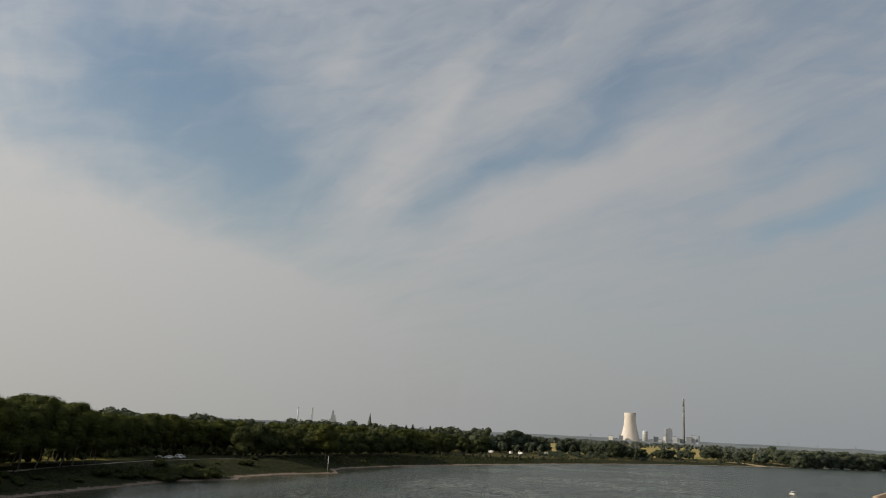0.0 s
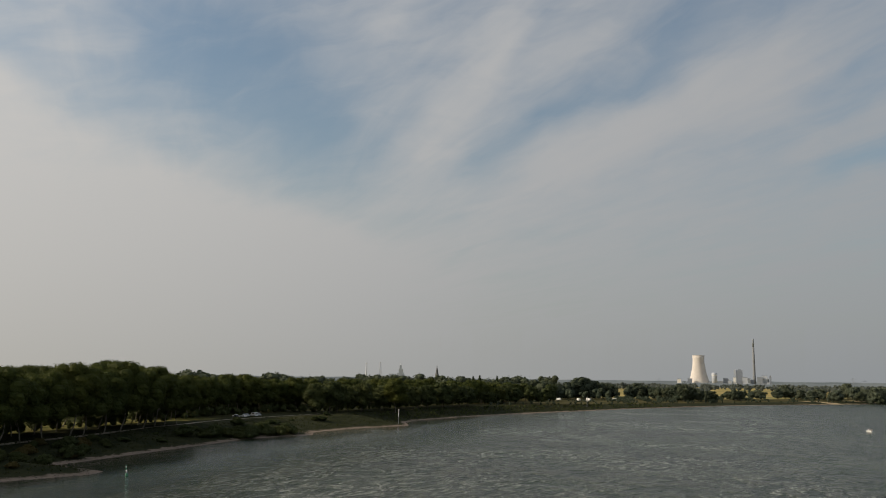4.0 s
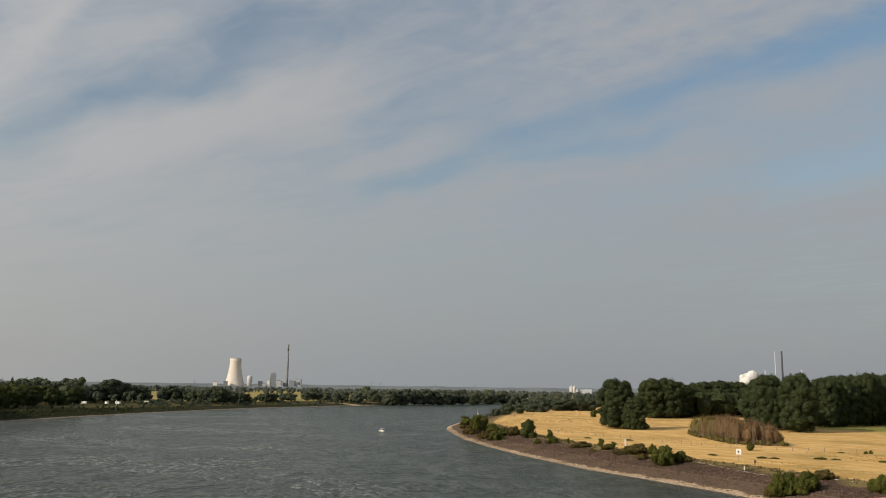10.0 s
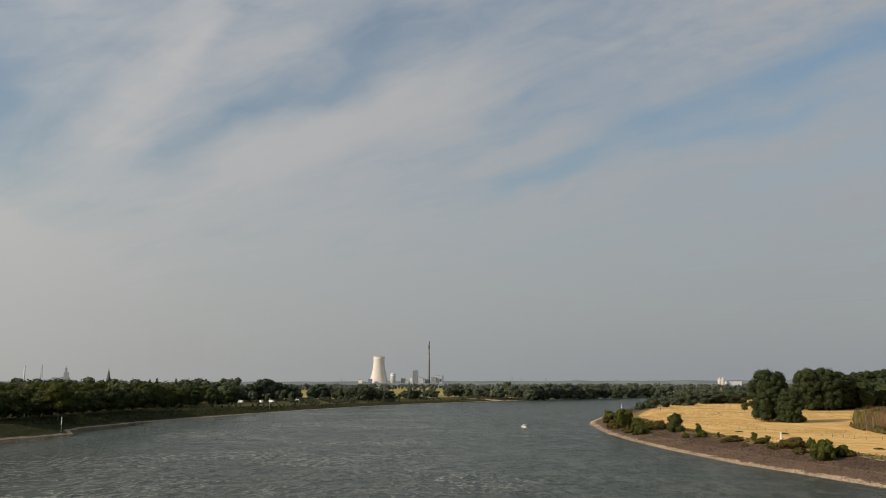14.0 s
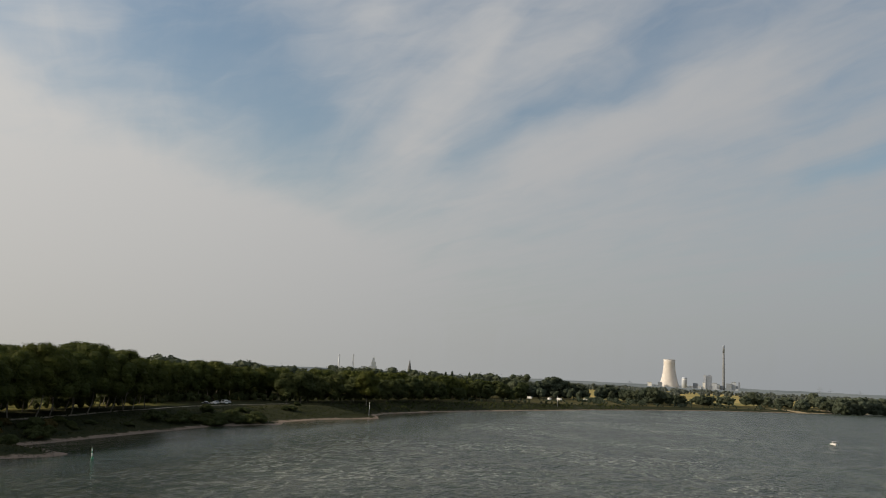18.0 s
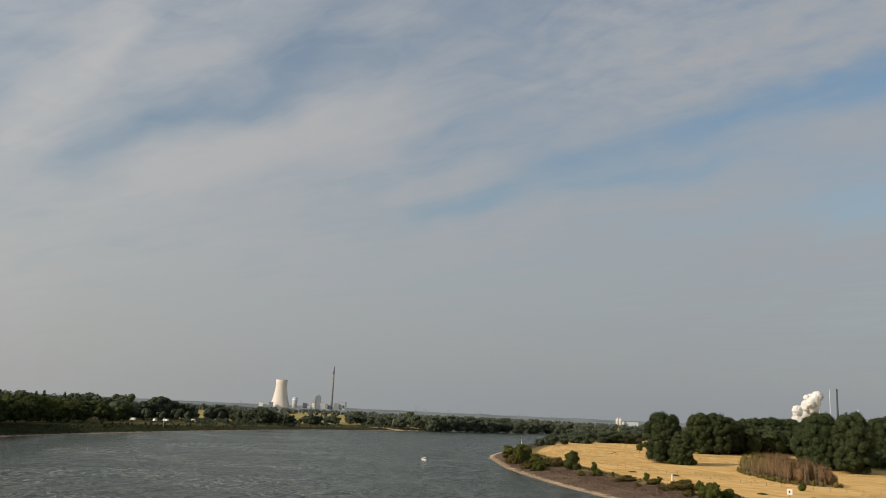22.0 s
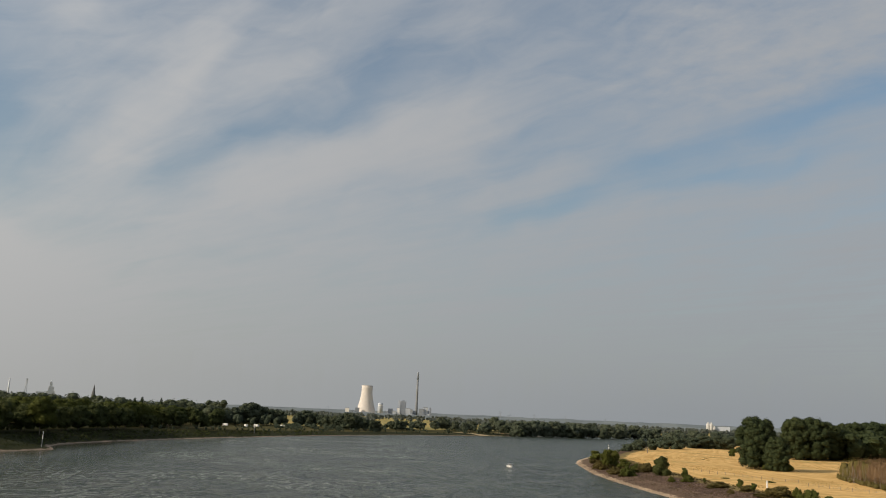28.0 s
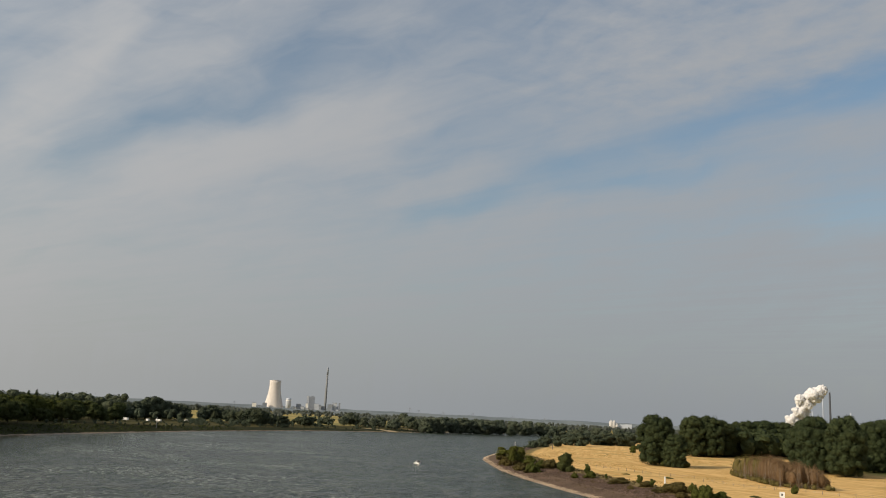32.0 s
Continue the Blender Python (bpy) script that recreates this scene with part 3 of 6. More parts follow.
# ---- trees ----
def leaf_quads(rng, blobs, count, size, drop=0.78):
    """Small bent leaf clumps over the skin of some ellipsoids (centre and radii)."""
    blobs = np.array(blobs, float)
    c, r = blobs[:, :3], blobs[:, 3:]
    w = (r[:, 0] * r[:, 1] + r[:, 0] * r[:, 2] + r[:, 1] * r[:, 2])
    pick = rng.choice(len(blobs), int(count * 1.5), p=w / w.sum())
    way = rng.normal(size=(len(pick), 3))
    way /= np.linalg.norm(way, axis=1)[:, None]
    lump = 1 + 0.10 * np.sin(way[:, 0] * 7 + pick) * np.sin(way[:, 1] * 6 + pick * 2) + 0.08 * np.sin(way[:, 2] * 9 + pick)
    p = c[pick] + way * r[pick] * (lump * (1.0 - np.abs(rng.normal(0.0, 0.13, len(pick)))))[:, None] + rng.normal(0, 0.07, (len(pick), 3)) * np.minimum(r[pick], 2.2)
    keep = np.ones(len(p), bool)
    for k in range(len(blobs)):
        keep &= (((p - c[k]) / (r[k] * drop)) ** 2).sum(1) > 1
    keep &= p[:, 2] > 0.15
    p, way, rr = p[keep][:count], way[keep][:count], r[pick][keep][:count]
    nrm = way / rr
    nrm /= np.linalg.norm(nrm, axis=1)[:, None]
    whole = (p - c.mean(0)) / (np.ptp(c, axis=0) + 2 * r.mean(0)) ** 2
    nrm = nrm + 0.6 * whole / np.linalg.norm(whole, axis=1)[:, None] + rng.normal(0, 0.48, nrm.shape)
    nrm /= np.linalg.norm(nrm, axis=1)[:, None]
    t = np.cross(nrm, rng.normal(size=nrm.shape))
    t /= np.linalg.norm(t, axis=1)[:, None]
    b = np.cross(nrm, t)
    s = (size * rng.uniform(0.4, 1.3, len(p)))[:, None]
    quad = np.stack([p - t * s - 0.35 * s * nrm, p - b * s * 0.62, p + t * s - 0.35 * s * nrm, p + b * s * 0.62], 1)
    return quad.reshape(-1, 3), np.arange(len(p) * 4).reshape(-1, 4)


def blob_core(rng, blobs, shrink=0.84, rings=5, sides=8):
    """The dense inside of a crown: lumpy closed bodies."""
    verts, faces = [], []
    for cx, cy, cz, rx, ry, rz in blobs:
        base = len(verts)
        for i in range(rings + 1):
            a = math.pi * i / rings
            for k in range(sides):
                u = 2 * math.pi * (k + 0.5 * (i % 2)) / sides
                q = shrink * rng.uniform(0.88, 1.06)
                verts.append((cx + rx * q * math.sin(a) * math.cos(u), cy + ry * q * math.sin(a) * math.sin(u), max(0.1, cz + rz * q * math.cos(a))))
        for i in range(rings):
            for k in range(sides):
                faces.append((base + i * sides + k, base + (i + 1) * sides + k, base + (i + 1) * sides + (k + 1) % sides, base + i * sides + (k + 1) % sides))
    return np.array(verts), np.array(faces)


def crown_arrays(rng, blobs, count, size, shrink=0.84):
    v1, f1 = leaf_quads(rng, blobs, count, size)
    v2, f2 = blob_core(rng, blobs, shrink * 0.94)
    return np.concatenate([v1, v2]), np.concatenate([f1, f2 + len(v1)])


def trunk_bm(rng, height, radius, tips, lean=0.3):
    bm = bmesh.new()
    top = Vector((rng.uniform(-lean, lean), rng.uniform(-lean, lean), height))
    mid = top * 0.5 + Vector((rng.uniform(-lean, lean) * 0.4, rng.uniform(-lean, lean) * 0.4, 0))
    bar((0, 0, -0.4), mid, radius * 1.15, 8, bm, radius * 0.85)
    bar(mid, top, radius * 0.85, 8, bm, radius * 0.6)
    for tip in tips:
        bar(top - Vector((0, 0, height * rng.uniform(0.0, 0.25))), tip, radius * 0.5, 6, bm, radius * 0.16)
    return bm


def tree(name, seed, blobs, count, size, leaf, bark, trunk_height, radius, label, lean=0.3, category="tree", height=None):
    rng = np.random.default_rng(seed)
    ob = thing(name, Matrix(), label, category)
    if trunk_height:
        part("trunk", trunk_bm(rng, trunk_height, radius, [b[:3] for b in blobs[:6]], lean), bark, ob)
    v, f = crown_arrays(rng, blobs, count, size)
    if height:
        v[:, 2] *= height / np.quantile(v[:, 2], 0.999)
    mesh_object("crown", v, f, leaf, ob)
    return ob


def wide_blobs(rng, height, spread, clear, count=11):
    out = [(0, 0, (height + clear) / 2, spread * 0.72, spread * 0.72, (height - clear) * 0.46)]
    for k in range(count):
        a, q = 2 * math.pi * (k + rng.uniform(-0.3, 0.3)) / count, rng.uniform(0.45, 0.72)
        z = rng.uniform(clear + 0.22 * (height - clear), height - 0.22 * (height - clear))
        s = rng.uniform(0.30, 0.44) * spread
        out.append((q * spread * math.cos(a), q * spread * math.sin(a), z, s, s, s * rng.uniform(0.75, 1.0)))
    for k in range(4):
        s = rng.uniform(0.26, 0.38) * spread
        out.append((rng.uniform(-0.4, 0.4) * spread, rng.uniform(-0.4, 0.4) * spread, height - s * 0.8, s, s, s * 0.85))
    return out


def mass_blobs(rng, height, spread, count=36, low=0.04):
    """A dense rounded crown, full of lumps, from near the ground to the top."""
    mid, half = height * (0.5 + low / 2), height * (0.5 - low / 2)
    out = [(0, 0, mid, spread * 0.78, spread * 0.78, half * 0.93), (0, 0, height * 0.3, spread * 0.76, spread * 0.76, height * 0.28)]
    for k in range(count):
        z = rng.uniform(-0.95, 0.98)
        a = 2.39996 * k + rng.uniform(-0.6, 0.6)
        q = (1 - z * z) ** 0.40 if z > 0 else 1.0 - 0.25 * z * z
        s = rng.uniform(0.11, 0.25) * spread * (1.15 if z > 0.3 else 1.0)
        r = 0.76 * rng.uniform(0.88, 1.08)
        out.append((q * math.cos(a) * spread * r, q * math.sin(a) * spread * r, max(s, mid + z * half * 0.88), s, s, s * rng.uniform(0.8, 1.15)))
    return out


def bush_blobs(rng, height, spread, count=26):
    """A lumpy mound, wider than tall, with an uneven top."""
    out = [(0, 0, height * 0.34, spread * 0.62, spread * 0.62, height * 0.40)]
    for k in range(count):
        a, q = 2.39996 * k + rng.uniform(-0.5, 0.5), math.sqrt((k + 0.5) / count) * rng.uniform(0.75, 1.05)
        s = rng.uniform(0.14, 0.27) * spread
        top = height * (0.98 - 0.62 * q * q) * rng.uniform(0.72, 1.04)
        out.append((0.80 * q * spread * math.cos(a), 0.80 * q * spread * math.sin(a), max(s * 0.5, top - s * 0.8), s, s, s * rng.uniform(0.75, 1.05)))
    return out


def kinds():
    made = {}
    rng = np.random.default_rng(5)
    made["plane"] = [tree("plane_tree", 10 + k, wide_blobs(rng, 22, 8.6, 4.2, 30), 9000, 0.34, LEAF_PLANE, BARK, 7.0, 0.22, "broad dark green plane tree with pale trunk on river bank", 1.5, height=22) for k in range(4)]
    made["poplar"] = [tree("poplar_tree", 20 + k, mass_blobs(rng, 29, 9.6, 150), 17000, 0.34, LEAF_POPLAR, BARK_DARK, 9, 0.5, "tall dense dark green poplar at the meadow's edge", height=29) for k in range(4)]
    made["narrow"] = [tree("poplar_tree", 120 + k, mass_blobs(rng, 29, 5.8, 120), 13000, 0.30, LEAF_POPLAR, BARK_DARK, 9, 0.4, "tall slender dark green poplar at the meadow's edge", height=29) for k in range(4)]
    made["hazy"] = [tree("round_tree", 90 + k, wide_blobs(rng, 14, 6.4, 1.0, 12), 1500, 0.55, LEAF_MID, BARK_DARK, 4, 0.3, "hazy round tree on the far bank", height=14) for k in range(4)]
    made["round"] = [tree("round_tree", 30 + k, wide_blobs(rng, 14, 6.4, 1.2, 11), 2200, 0.46, LEAF_ROUND, BARK_DARK, 4, 0.25, "round green tree on the grassy river bank", height=14) for k in range(3)]
    # copy of the bush with darker leaves, which hold the bank's shade
    made["dusky"] = [tree("bush", 150 + k, bush_blobs(rng, 3.0, 2.6), 1700, 0.20, LEAF_ROUND, BARK_DARK, 0, 0, "dark low bush on the shaded river bank", category="bush") for k in range(3)]
    made["column"] = [tree("lombardy_poplar", 40 + k, [(0, 0, 12.5, 2.1, 2.1, 12), (0.6, 0.3, 9, 2.0, 1.9, 7.5), (-0.5, 0.4, 14, 1.6, 1.6, 8), (0.1, -0.6, 6, 2.0, 2.0, 5)], 4200, 0.34, LEAF_POPLAR, BARK_DARK, 3, 0.3, "slim dark lombardy poplar rising above other trees") for k in range(2)]
    made["bush"] = [tree("bush", 50 + k, bush_blobs(rng, 3.0, 2.6), 1700, 0.20, LEAF_BUSH, BARK_DARK, 0, 0, "low green bush on the meadow's bank", category="bush") for k in range(4)]
    made["scrub"] = [tree("scrub", 70 + k, bush_blobs(rng, 3.0, 2.6), 1500, 0.20, LEAF_SCRUB, BARK_DARK, 0, 0, "low olive brown scrub on the bank", category="bush") for k in range(3)]
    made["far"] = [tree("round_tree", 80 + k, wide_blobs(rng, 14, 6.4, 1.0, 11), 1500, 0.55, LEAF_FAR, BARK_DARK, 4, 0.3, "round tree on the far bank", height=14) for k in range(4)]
    made["small"] = [tree("small_tree", 60 + k, wide_blobs(rng, 7.5, 3.2, 1.5, 7), 900, 0.34, LEAF_BUSH, BARK_DARK, 2.6, 0.13, "small bushy tree on the brown bank") for k in range(2)]
    return made


KINDS = kinds()

def plant(kind, x, y, scale=1.0, turn=None, tall=1.0, group="", label="", sink=0.15, rng=random):
    """Stand a copy of a tree or bush on the ground."""
    k = rng.randrange(len(KINDS[kind]))
    source = KINDS[kind][k]
    m = pose(x, y, ground_z(x, y) - sink, 0, 0, rng.uniform(0, 360) if turn is None else turn) @ Matrix.Diagonal((scale, scale, scale * tall, 1))
    ob = copy_thing(source, m)
    return tagged(ob, label, "", group)


def along(line, spacing, offset=0.0):
    """Points at even steps on a line, moved to its left side by offset."""
    out, left = [], 0.0
    for (ax, ay), (bx, by) in zip(line, line[1:]):
        length = math.hypot(bx - ax, by - ay)
        while left < length:
            k = left / length
            out.append((ax + (bx - ax) * k - (by - ay) / length * offset, ay + (by - ay) * k + (bx - ax) / length * offset))
            left += spacing
        left -= length
    return out


def west_trees():
    rng = random.Random(11)
    front = [(-188, 90), (-190, 160), (-193, 205), (-199, 257), (-204, 305)]
    for x, y in along(front, 10.5):
        plant("plane", x + rng.uniform(-1, 1.5), y + rng.uniform(-2, 2), rng.uniform(0.88, 1.06) * (1.06 if 222 < y < 292 else 0.96), group="plane trees on the bank", rng=rng)
    for x, y in along(front, 9.5, 11):
        plant("plane", x + rng.uniform(-2, 2), y + rng.uniform(-2, 2), rng.uniform(0.92, 1.08) * (1.06 if 222 < y < 292 else 0.95), group="plane trees on the bank", rng=rng)
    # a sunny lawn lies open behind these rows
    for x, y in along([(-214, 60), (-220, 200), (-226, 320)], 11, 3):
        plant("plane", x + rng.uniform(-2, 2), y + rng.uniform(-3, 3), rng.uniform(0.9, 1.02), group="plane trees on the bank", rng=rng)
    for x, y in along([(-280, 60), (-284, 200), (-276, 330)], 11, 4):
        plant("plane", x + rng.uniform(-2, 2), y + rng.uniform(-3, 3), rng.uniform(0.7, 0.85), group="plane trees on the bank", rng=rng)
    # the wood goes on past the car park
    for x, y in along([(-226, 325), (-234, 360), (-236, 400), (-226, 440)], 9):
        plant("plane", x + rng.uniform(-2, 2), y + rng.uniform(-2, 2), rng.uniform(0.82, 0.95), group="trees by the car park", rng=rng)
    for x, y in along([(-204, 425), (-196, 480), (-180, 560), (-168, 620)], 11):
        plant("round", x + rng.uniform(-3, 3), y + rng.uniform(-3, 3), rng.uniform(1.0, 1.3), group="trees along the shore", rng=rng)
    for x, y in along([(-215, 440), (-205, 520), (-190, 600), (-172, 680), (-150, 740)], 10, 6):
        plant("plane", x + rng.uniform(-4, 4), y + rng.uniform(-4, 4), rng.uniform(0.72, 0.9), group="trees along the shore", rng=rng)
    for x, y in along([(-142, 112), (-150, 140), (-160, 165), (-172, 205), (-176, 262), (-180, 310), (-178, 345), (-176, 372), (-178, 410)], 13):
        plant("dusky", x - rng.uniform(3, 14), y + rng.uniform(-7, 7), rng.uniform(0.5, 1.9), tall=rng.uniform(0.5, 0.9), group="bushes on the wooded bank", label="dark low bush on the shaded river bank", rng=rng)
    # a dense thicket of bushes above the second spit
    for k in range(16):
        q = k / 15
        plant("dusky", -181 + 12 * q + rng.uniform(-5, 4), 286 + 42 * q + rng.uniform(-4, 4), rng.uniform(1.2, 2.1), tall=rng.uniform(0.6, 0.95), group="bushes on the wooded bank", rng=rng)
    # scrub on the small point and the slope behind it
    for x, y in along([(-158, 128), (-160, 150), (-154, 172), (-170, 190), (-178, 230)], 4.5):
        plant(rng.choice(("scrub", "dusky", "dusky")), x - rng.uniform(0, 14), y + rng.uniform(-4, 4), rng.uniform(0.6, 1.3), tall=rng.uniform(0.6, 1.0), group="bushes on the wooded bank", label="low olive scrub on the wooded bank's point", rng=rng)
    plant("plane", -182, 492, 0.98, group="trees along the shore", rng=rng)
    # the shore wood thins out
    for x, y in along([(-163, 655), (-145, 700), (-125, 745)], 12, 4):
        plant("round", x + rng.uniform(-4, 4), y + rng.uniform(-6, 6), rng.uniform(0.7, 1.25), group="trees on the far bank", rng=rng)
    for x, y in along([(-172, 670), (-160, 760), (-150, 840)], 13, 20):
        plant("round", x + rng.uniform(-6, 6), y + rng.uniform(-6, 6), rng.uniform(0.9, 1.3), group="trees on the far bank", rng=rng)
    # single trees and clumps before the fields: bearing, distance, elevation of the top
    clumps = ((-12.7, 830, 0.0), (-12.0, 880, -0.15), (-11.4, 900, -0.05), (-10.8, 930, -0.1), (-10.2, 950, -0.04), (-9.4, 980, -0.16), (-8.8, 985, -0.05), (-8.3, 990, 0.1), (-7.86, 1000, 0.29), (-7.45, 1005, 0.2), (-7.0, 1020, 0.06), (-6.5, 1030, -0.1), (-6.1, 1030, -0.13),
              (-4.7, 1050, -0.2), (-4.2, 1060, -0.05), (-3.7, 1075, -0.2), (-3.2, 1040, -0.3), (-2.9, 1030, -0.38), (-2.4, 1020, -0.3), (-1.7, 990, -0.07), (-1.3, 985, -0.12), (-0.9, 990, -0.3), (-0.45, 1010, -0.4), (0.02, 1040, -0.5), (0.35, 1045, -0.5))
    single = ((1.45, 1085, -0.5), (1.76, 1075, -0.41), (2.05, 1080, -0.47), (2.75, 1180, -0.52), (3.15, 1190, -0.38), (4.3, 1220, -0.3), (4.75, 1230, -0.09), (5.1, 1230, -0.2), (5.6, 1225, -0.32), (6.25, 1220, -0.36), (6.68, 1226, -0.25), (7.35, 1205, -0.45), (7.7, 1200, -0.31), (8.26, 1300, 0.08), (8.7, 1250, -0.1),
              (9.3, 1230, -0.22), (9.8, 1217, -0.12), (10.35, 1235, -0.1), (10.9, 1240, -0.02), (11.5, 1260, -0.1), (12.1, 1280, -0.04), (12.7, 1290, -0.12), (13.3, 1295, -0.05), (14.0, 1320, -0.1), (14.7, 1330, -0.02), (15.6, 1390, -0.06), (16.5, 1450, 0.0), (17.4, 1500, -0.05))
    for az, dist, top in clumps + single:
        x, y = dist * math.sin(radians(az)), dist * math.cos(radians(az))
        high = 24 + dist * math.tan(radians(top)) - ground_z(x, y)
        wide = rng.uniform(1.1, 1.4)
        plant("far" if dist < 1150 else "hazy", x, y, high / 14 * wide, tall=1.12 / wide, sink=0.12 * high, group="trees on the far bank", label="single round dark tree on the far bank", rng=rng)
        if rng.random() < 0.3:
            plant("far", x + rng.uniform(-14, 14), y + rng.uniform(-12, 25), high / 14 * rng.uniform(0.5, 0.8), group="trees on the far bank", rng=rng)
    for az, dist, s in ((-15.1, 800, 0.93), (-14.66, 820, 0.97), (-13.5, 830, 0.95)):
        plant("column", dist * math.sin(radians(az)), dist * math.cos(radians(az)), s, group="slim poplars", rng=rng)
    for az, dist, s in ((-46.0, 430, 1.18), (-45.6, 434, 1.1), (-46.9, 430, 1.0)):
        plant("column", dist * math.sin(radians(az)), dist * math.cos(radians(az)), s, group="slim poplars", rng=rng)


def east_trees():
    rng = random.Random(23)
    dark = "dark green poplars at the meadow's edge"
    # the edge of the wood: bearing, distance, elevation of the top, width in degrees
    edge = ((24.7, 481, 0.86, 1.95), (26.0, 473, -0.32, 1.4), (27.1, 689, 0.89, 1.6), (28.2, 694, 0.93, 1.6), (29.5, 735, 0.44, 1.4), (30.4, 758, 0.72, 1.6), (31.4, 806, 0.80, 1.5), (32.4, 836, 0.76, 1.5), (34.1, 513, 1.21, 1.8), (35.9, 494, 1.31, 2.1), (37.4, 582, 1.04, 1.6),
            (38.4, 605, 1.21, 1.6), (39.6, 637, 1.36, 1.4), (40.7, 672, 1.28, 1.4), (42.3, 683, 0.92, 1.6), (43.5, 612, 0.92, 1.2), (45.1, 522, 0.96, 1.6), (46.5, 482, 1.45, 1.5), (47.5, 472, 1.59, 1.4), (48.5, 457, 1.60, 1.4), (49.5, 445, 1.64, 1.3), (50.5, 435, 1.69, 1.3), (51.4, 420, 1.73, 1.2))

    def poplar(az, dist, top, width):
        """A poplar whose crown reaches the given elevation and fills the given angle."""
        x, y = dist * math.sin(radians(az)), dist * math.cos(radians(az))
        high = (24 + dist * math.tan(radians(top)) - ground_z(x, y)) / 29
        wide = dist * radians(width)
        if high / (wide / 15.6) > 1.3:
            wide /= 9.2
            plant("narrow", x, y, wide, tall=(high + 0.05) / wide, group=dark, sink=1.5, rng=rng)
        else:
            wide /= 15.6
            plant("poplar", x, y, wide, tall=(high + 0.05) / wide, group=dark, sink=1.5, rng=rng)

    for k, (az, dist, top, width) in enumerate(edge):
        poplar(az, dist, top, width)
        if k > 1:
            poplar(az + rng.uniform(-0.3, 0.3) * width, dist + 9 + rng.uniform(0, 6), top - rng.uniform(0.0, 0.08), width * 0.95)
            poplar(az + rng.uniform(-0.5, 0.5) * width, dist + 24 + rng.uniform(0, 10), top - rng.uniform(0.08, 0.3), width)
    poplar(25.2, 489, 0.72, 1.5)
    plant("bush", 205, 427, 1.9, group=dark, rng=rng)
    plant("bush", 212, 424, 1.6, group=dark, rng=rng)
    # bushes along the brown bank and in the meadow: place, width, height
    on_bank = ((128, 482, 7.7, 7.0), (120, 429, 8.3, 9.4), (126, 436, 5.6, 8.2), (122, 407, 6.6, 5.3), (114, 374, 7.3, 4.8), (116, 428, 8.2, 4.9), (113, 391, 7.6, 3.8), (122, 388, 6.3, 4.3), (125, 384, 8.8, 4.5), (119, 333, 3.3, 2.4), (124, 328, 4.9, 3.1), (125, 301, 7.6, 2.4), (122, 284, 2.9, 1.5), (128, 285, 5.8, 2.3), (129, 264, 10.0, 3.7), (129, 270, 5.6, 2.4), (133, 260, 3.6, 3.5), (125, 252, 5.3, 2.1), (124, 236, 7.9, 6.5), (124, 238, 5.0, 5.0), (130, 237, 5.0, 3.8), (132, 236, 3.8, 2.1), (121, 176, 4.7, 5.9), (124, 176, 5.9, 5.6))
    near_bank = ((129, 176, 6.0, 5.1), (126, 175, 5.5, 3.9), (140, 185, 6.3, 2.5), (137, 164, 3.9, 3.3), (138, 162, 5.8, 4.0), (140, 159, 6.2, 4.3), (144, 160, 5.5, 3.3), (177, 272, 2.8, 3.3), (154, 160, 1.9, 1.8), (239, 242, 3.2, 3.2), (251, 242, 1.5, 1.5), (340, 384, 5.6, 4.1), (346, 372, 4.6, 2.6), (356, 374, 6.5, 5.2), (212, 257, 1.5, 1.2), (214, 257, 1.5, 1.5))
    for x, y, wide, high in on_bank + near_bank:
        meadow_side = x > 150
        s = wide / 4.7
        if high > 5 and y > 380:
            plant("small", x, y, wide / 6.0, tall=high / 7.3 / (wide / 6.0), group="small trees on the bank", rng=rng)
            high *= 0.5
        plant("bush" if meadow_side or high / wide > 0.62 else "scrub", x, y, s, tall=high / 2.75 / s, group="shrubs in the meadow" if meadow_side else "bushes on the bank", label="small lone shrub in the golden meadow" if meadow_side else "", rng=rng)
        if not meadow_side and wide > 4:
            plant("scrub", x + rng.uniform(-0.5, 0.5) * wide, y + rng.uniform(0.1, 0.6) * wide, s * 0.6, tall=high / 2.75 / s * 0.7, group="bushes on the bank", rng=rng)
    for x, y, wide, high in ((118, 423, 4.1, 9.0), (124, 332, 2.6, 5.1), (126, 317, 1.3, 2.3), (127, 288, 2.3, 3.9), (129, 282, 2.1, 2.9), (246, 570, 5.0, 6.5), (291, 669, 4.5, 4.5)):
        plant("small", x, y, wide / 6.0, tall=high / 7.3 / (wide / 6.0), group="small trees on the bank", rng=rng)
    for x, y, wide, high in ((125, 362, 7.8, 7.8), (273, 750, 17.3, 11.4), (264, 753, 14.8, 9.9), (216, 677, 10.1, 8.4), (233, 697, 8.2, 7.7), (206, 676, 5.7, 5.3), (214, 685, 4.9, 5.8), (307, 801, 16.0, 9.6), (322, 811, 18.9, 11.4), (334, 810, 19.0, 11.9), (345, 808, 16.3, 12.0)):
        plant("far" if y > 600 else "round", x, y, wide / 12.0, tall=1.3 * high / 13.5 / (wide / 12.0), group="small trees on the point", label="small round tree at the meadow's edge", sink=0.3 * high, rng=rng)
    for x, y, s in ((160, 240, 0.9), (163, 238, 0.8), (178, 236, 1.0), (182, 234, 0.7), (192, 225, 0.9), (150, 252, 0.8), (206, 262, 0.6), (158, 330, 0.9), (146, 345, 0.8), (230, 372, 1.2), (236, 366, 1.2), (242, 360, 1.0), (213, 538, 0.6), (222, 556, 0.6)):
        plant("bush", x, y, s, tall=0.28, group="low weeds in the meadow", label="low patch of dark weeds in the meadow", rng=rng)
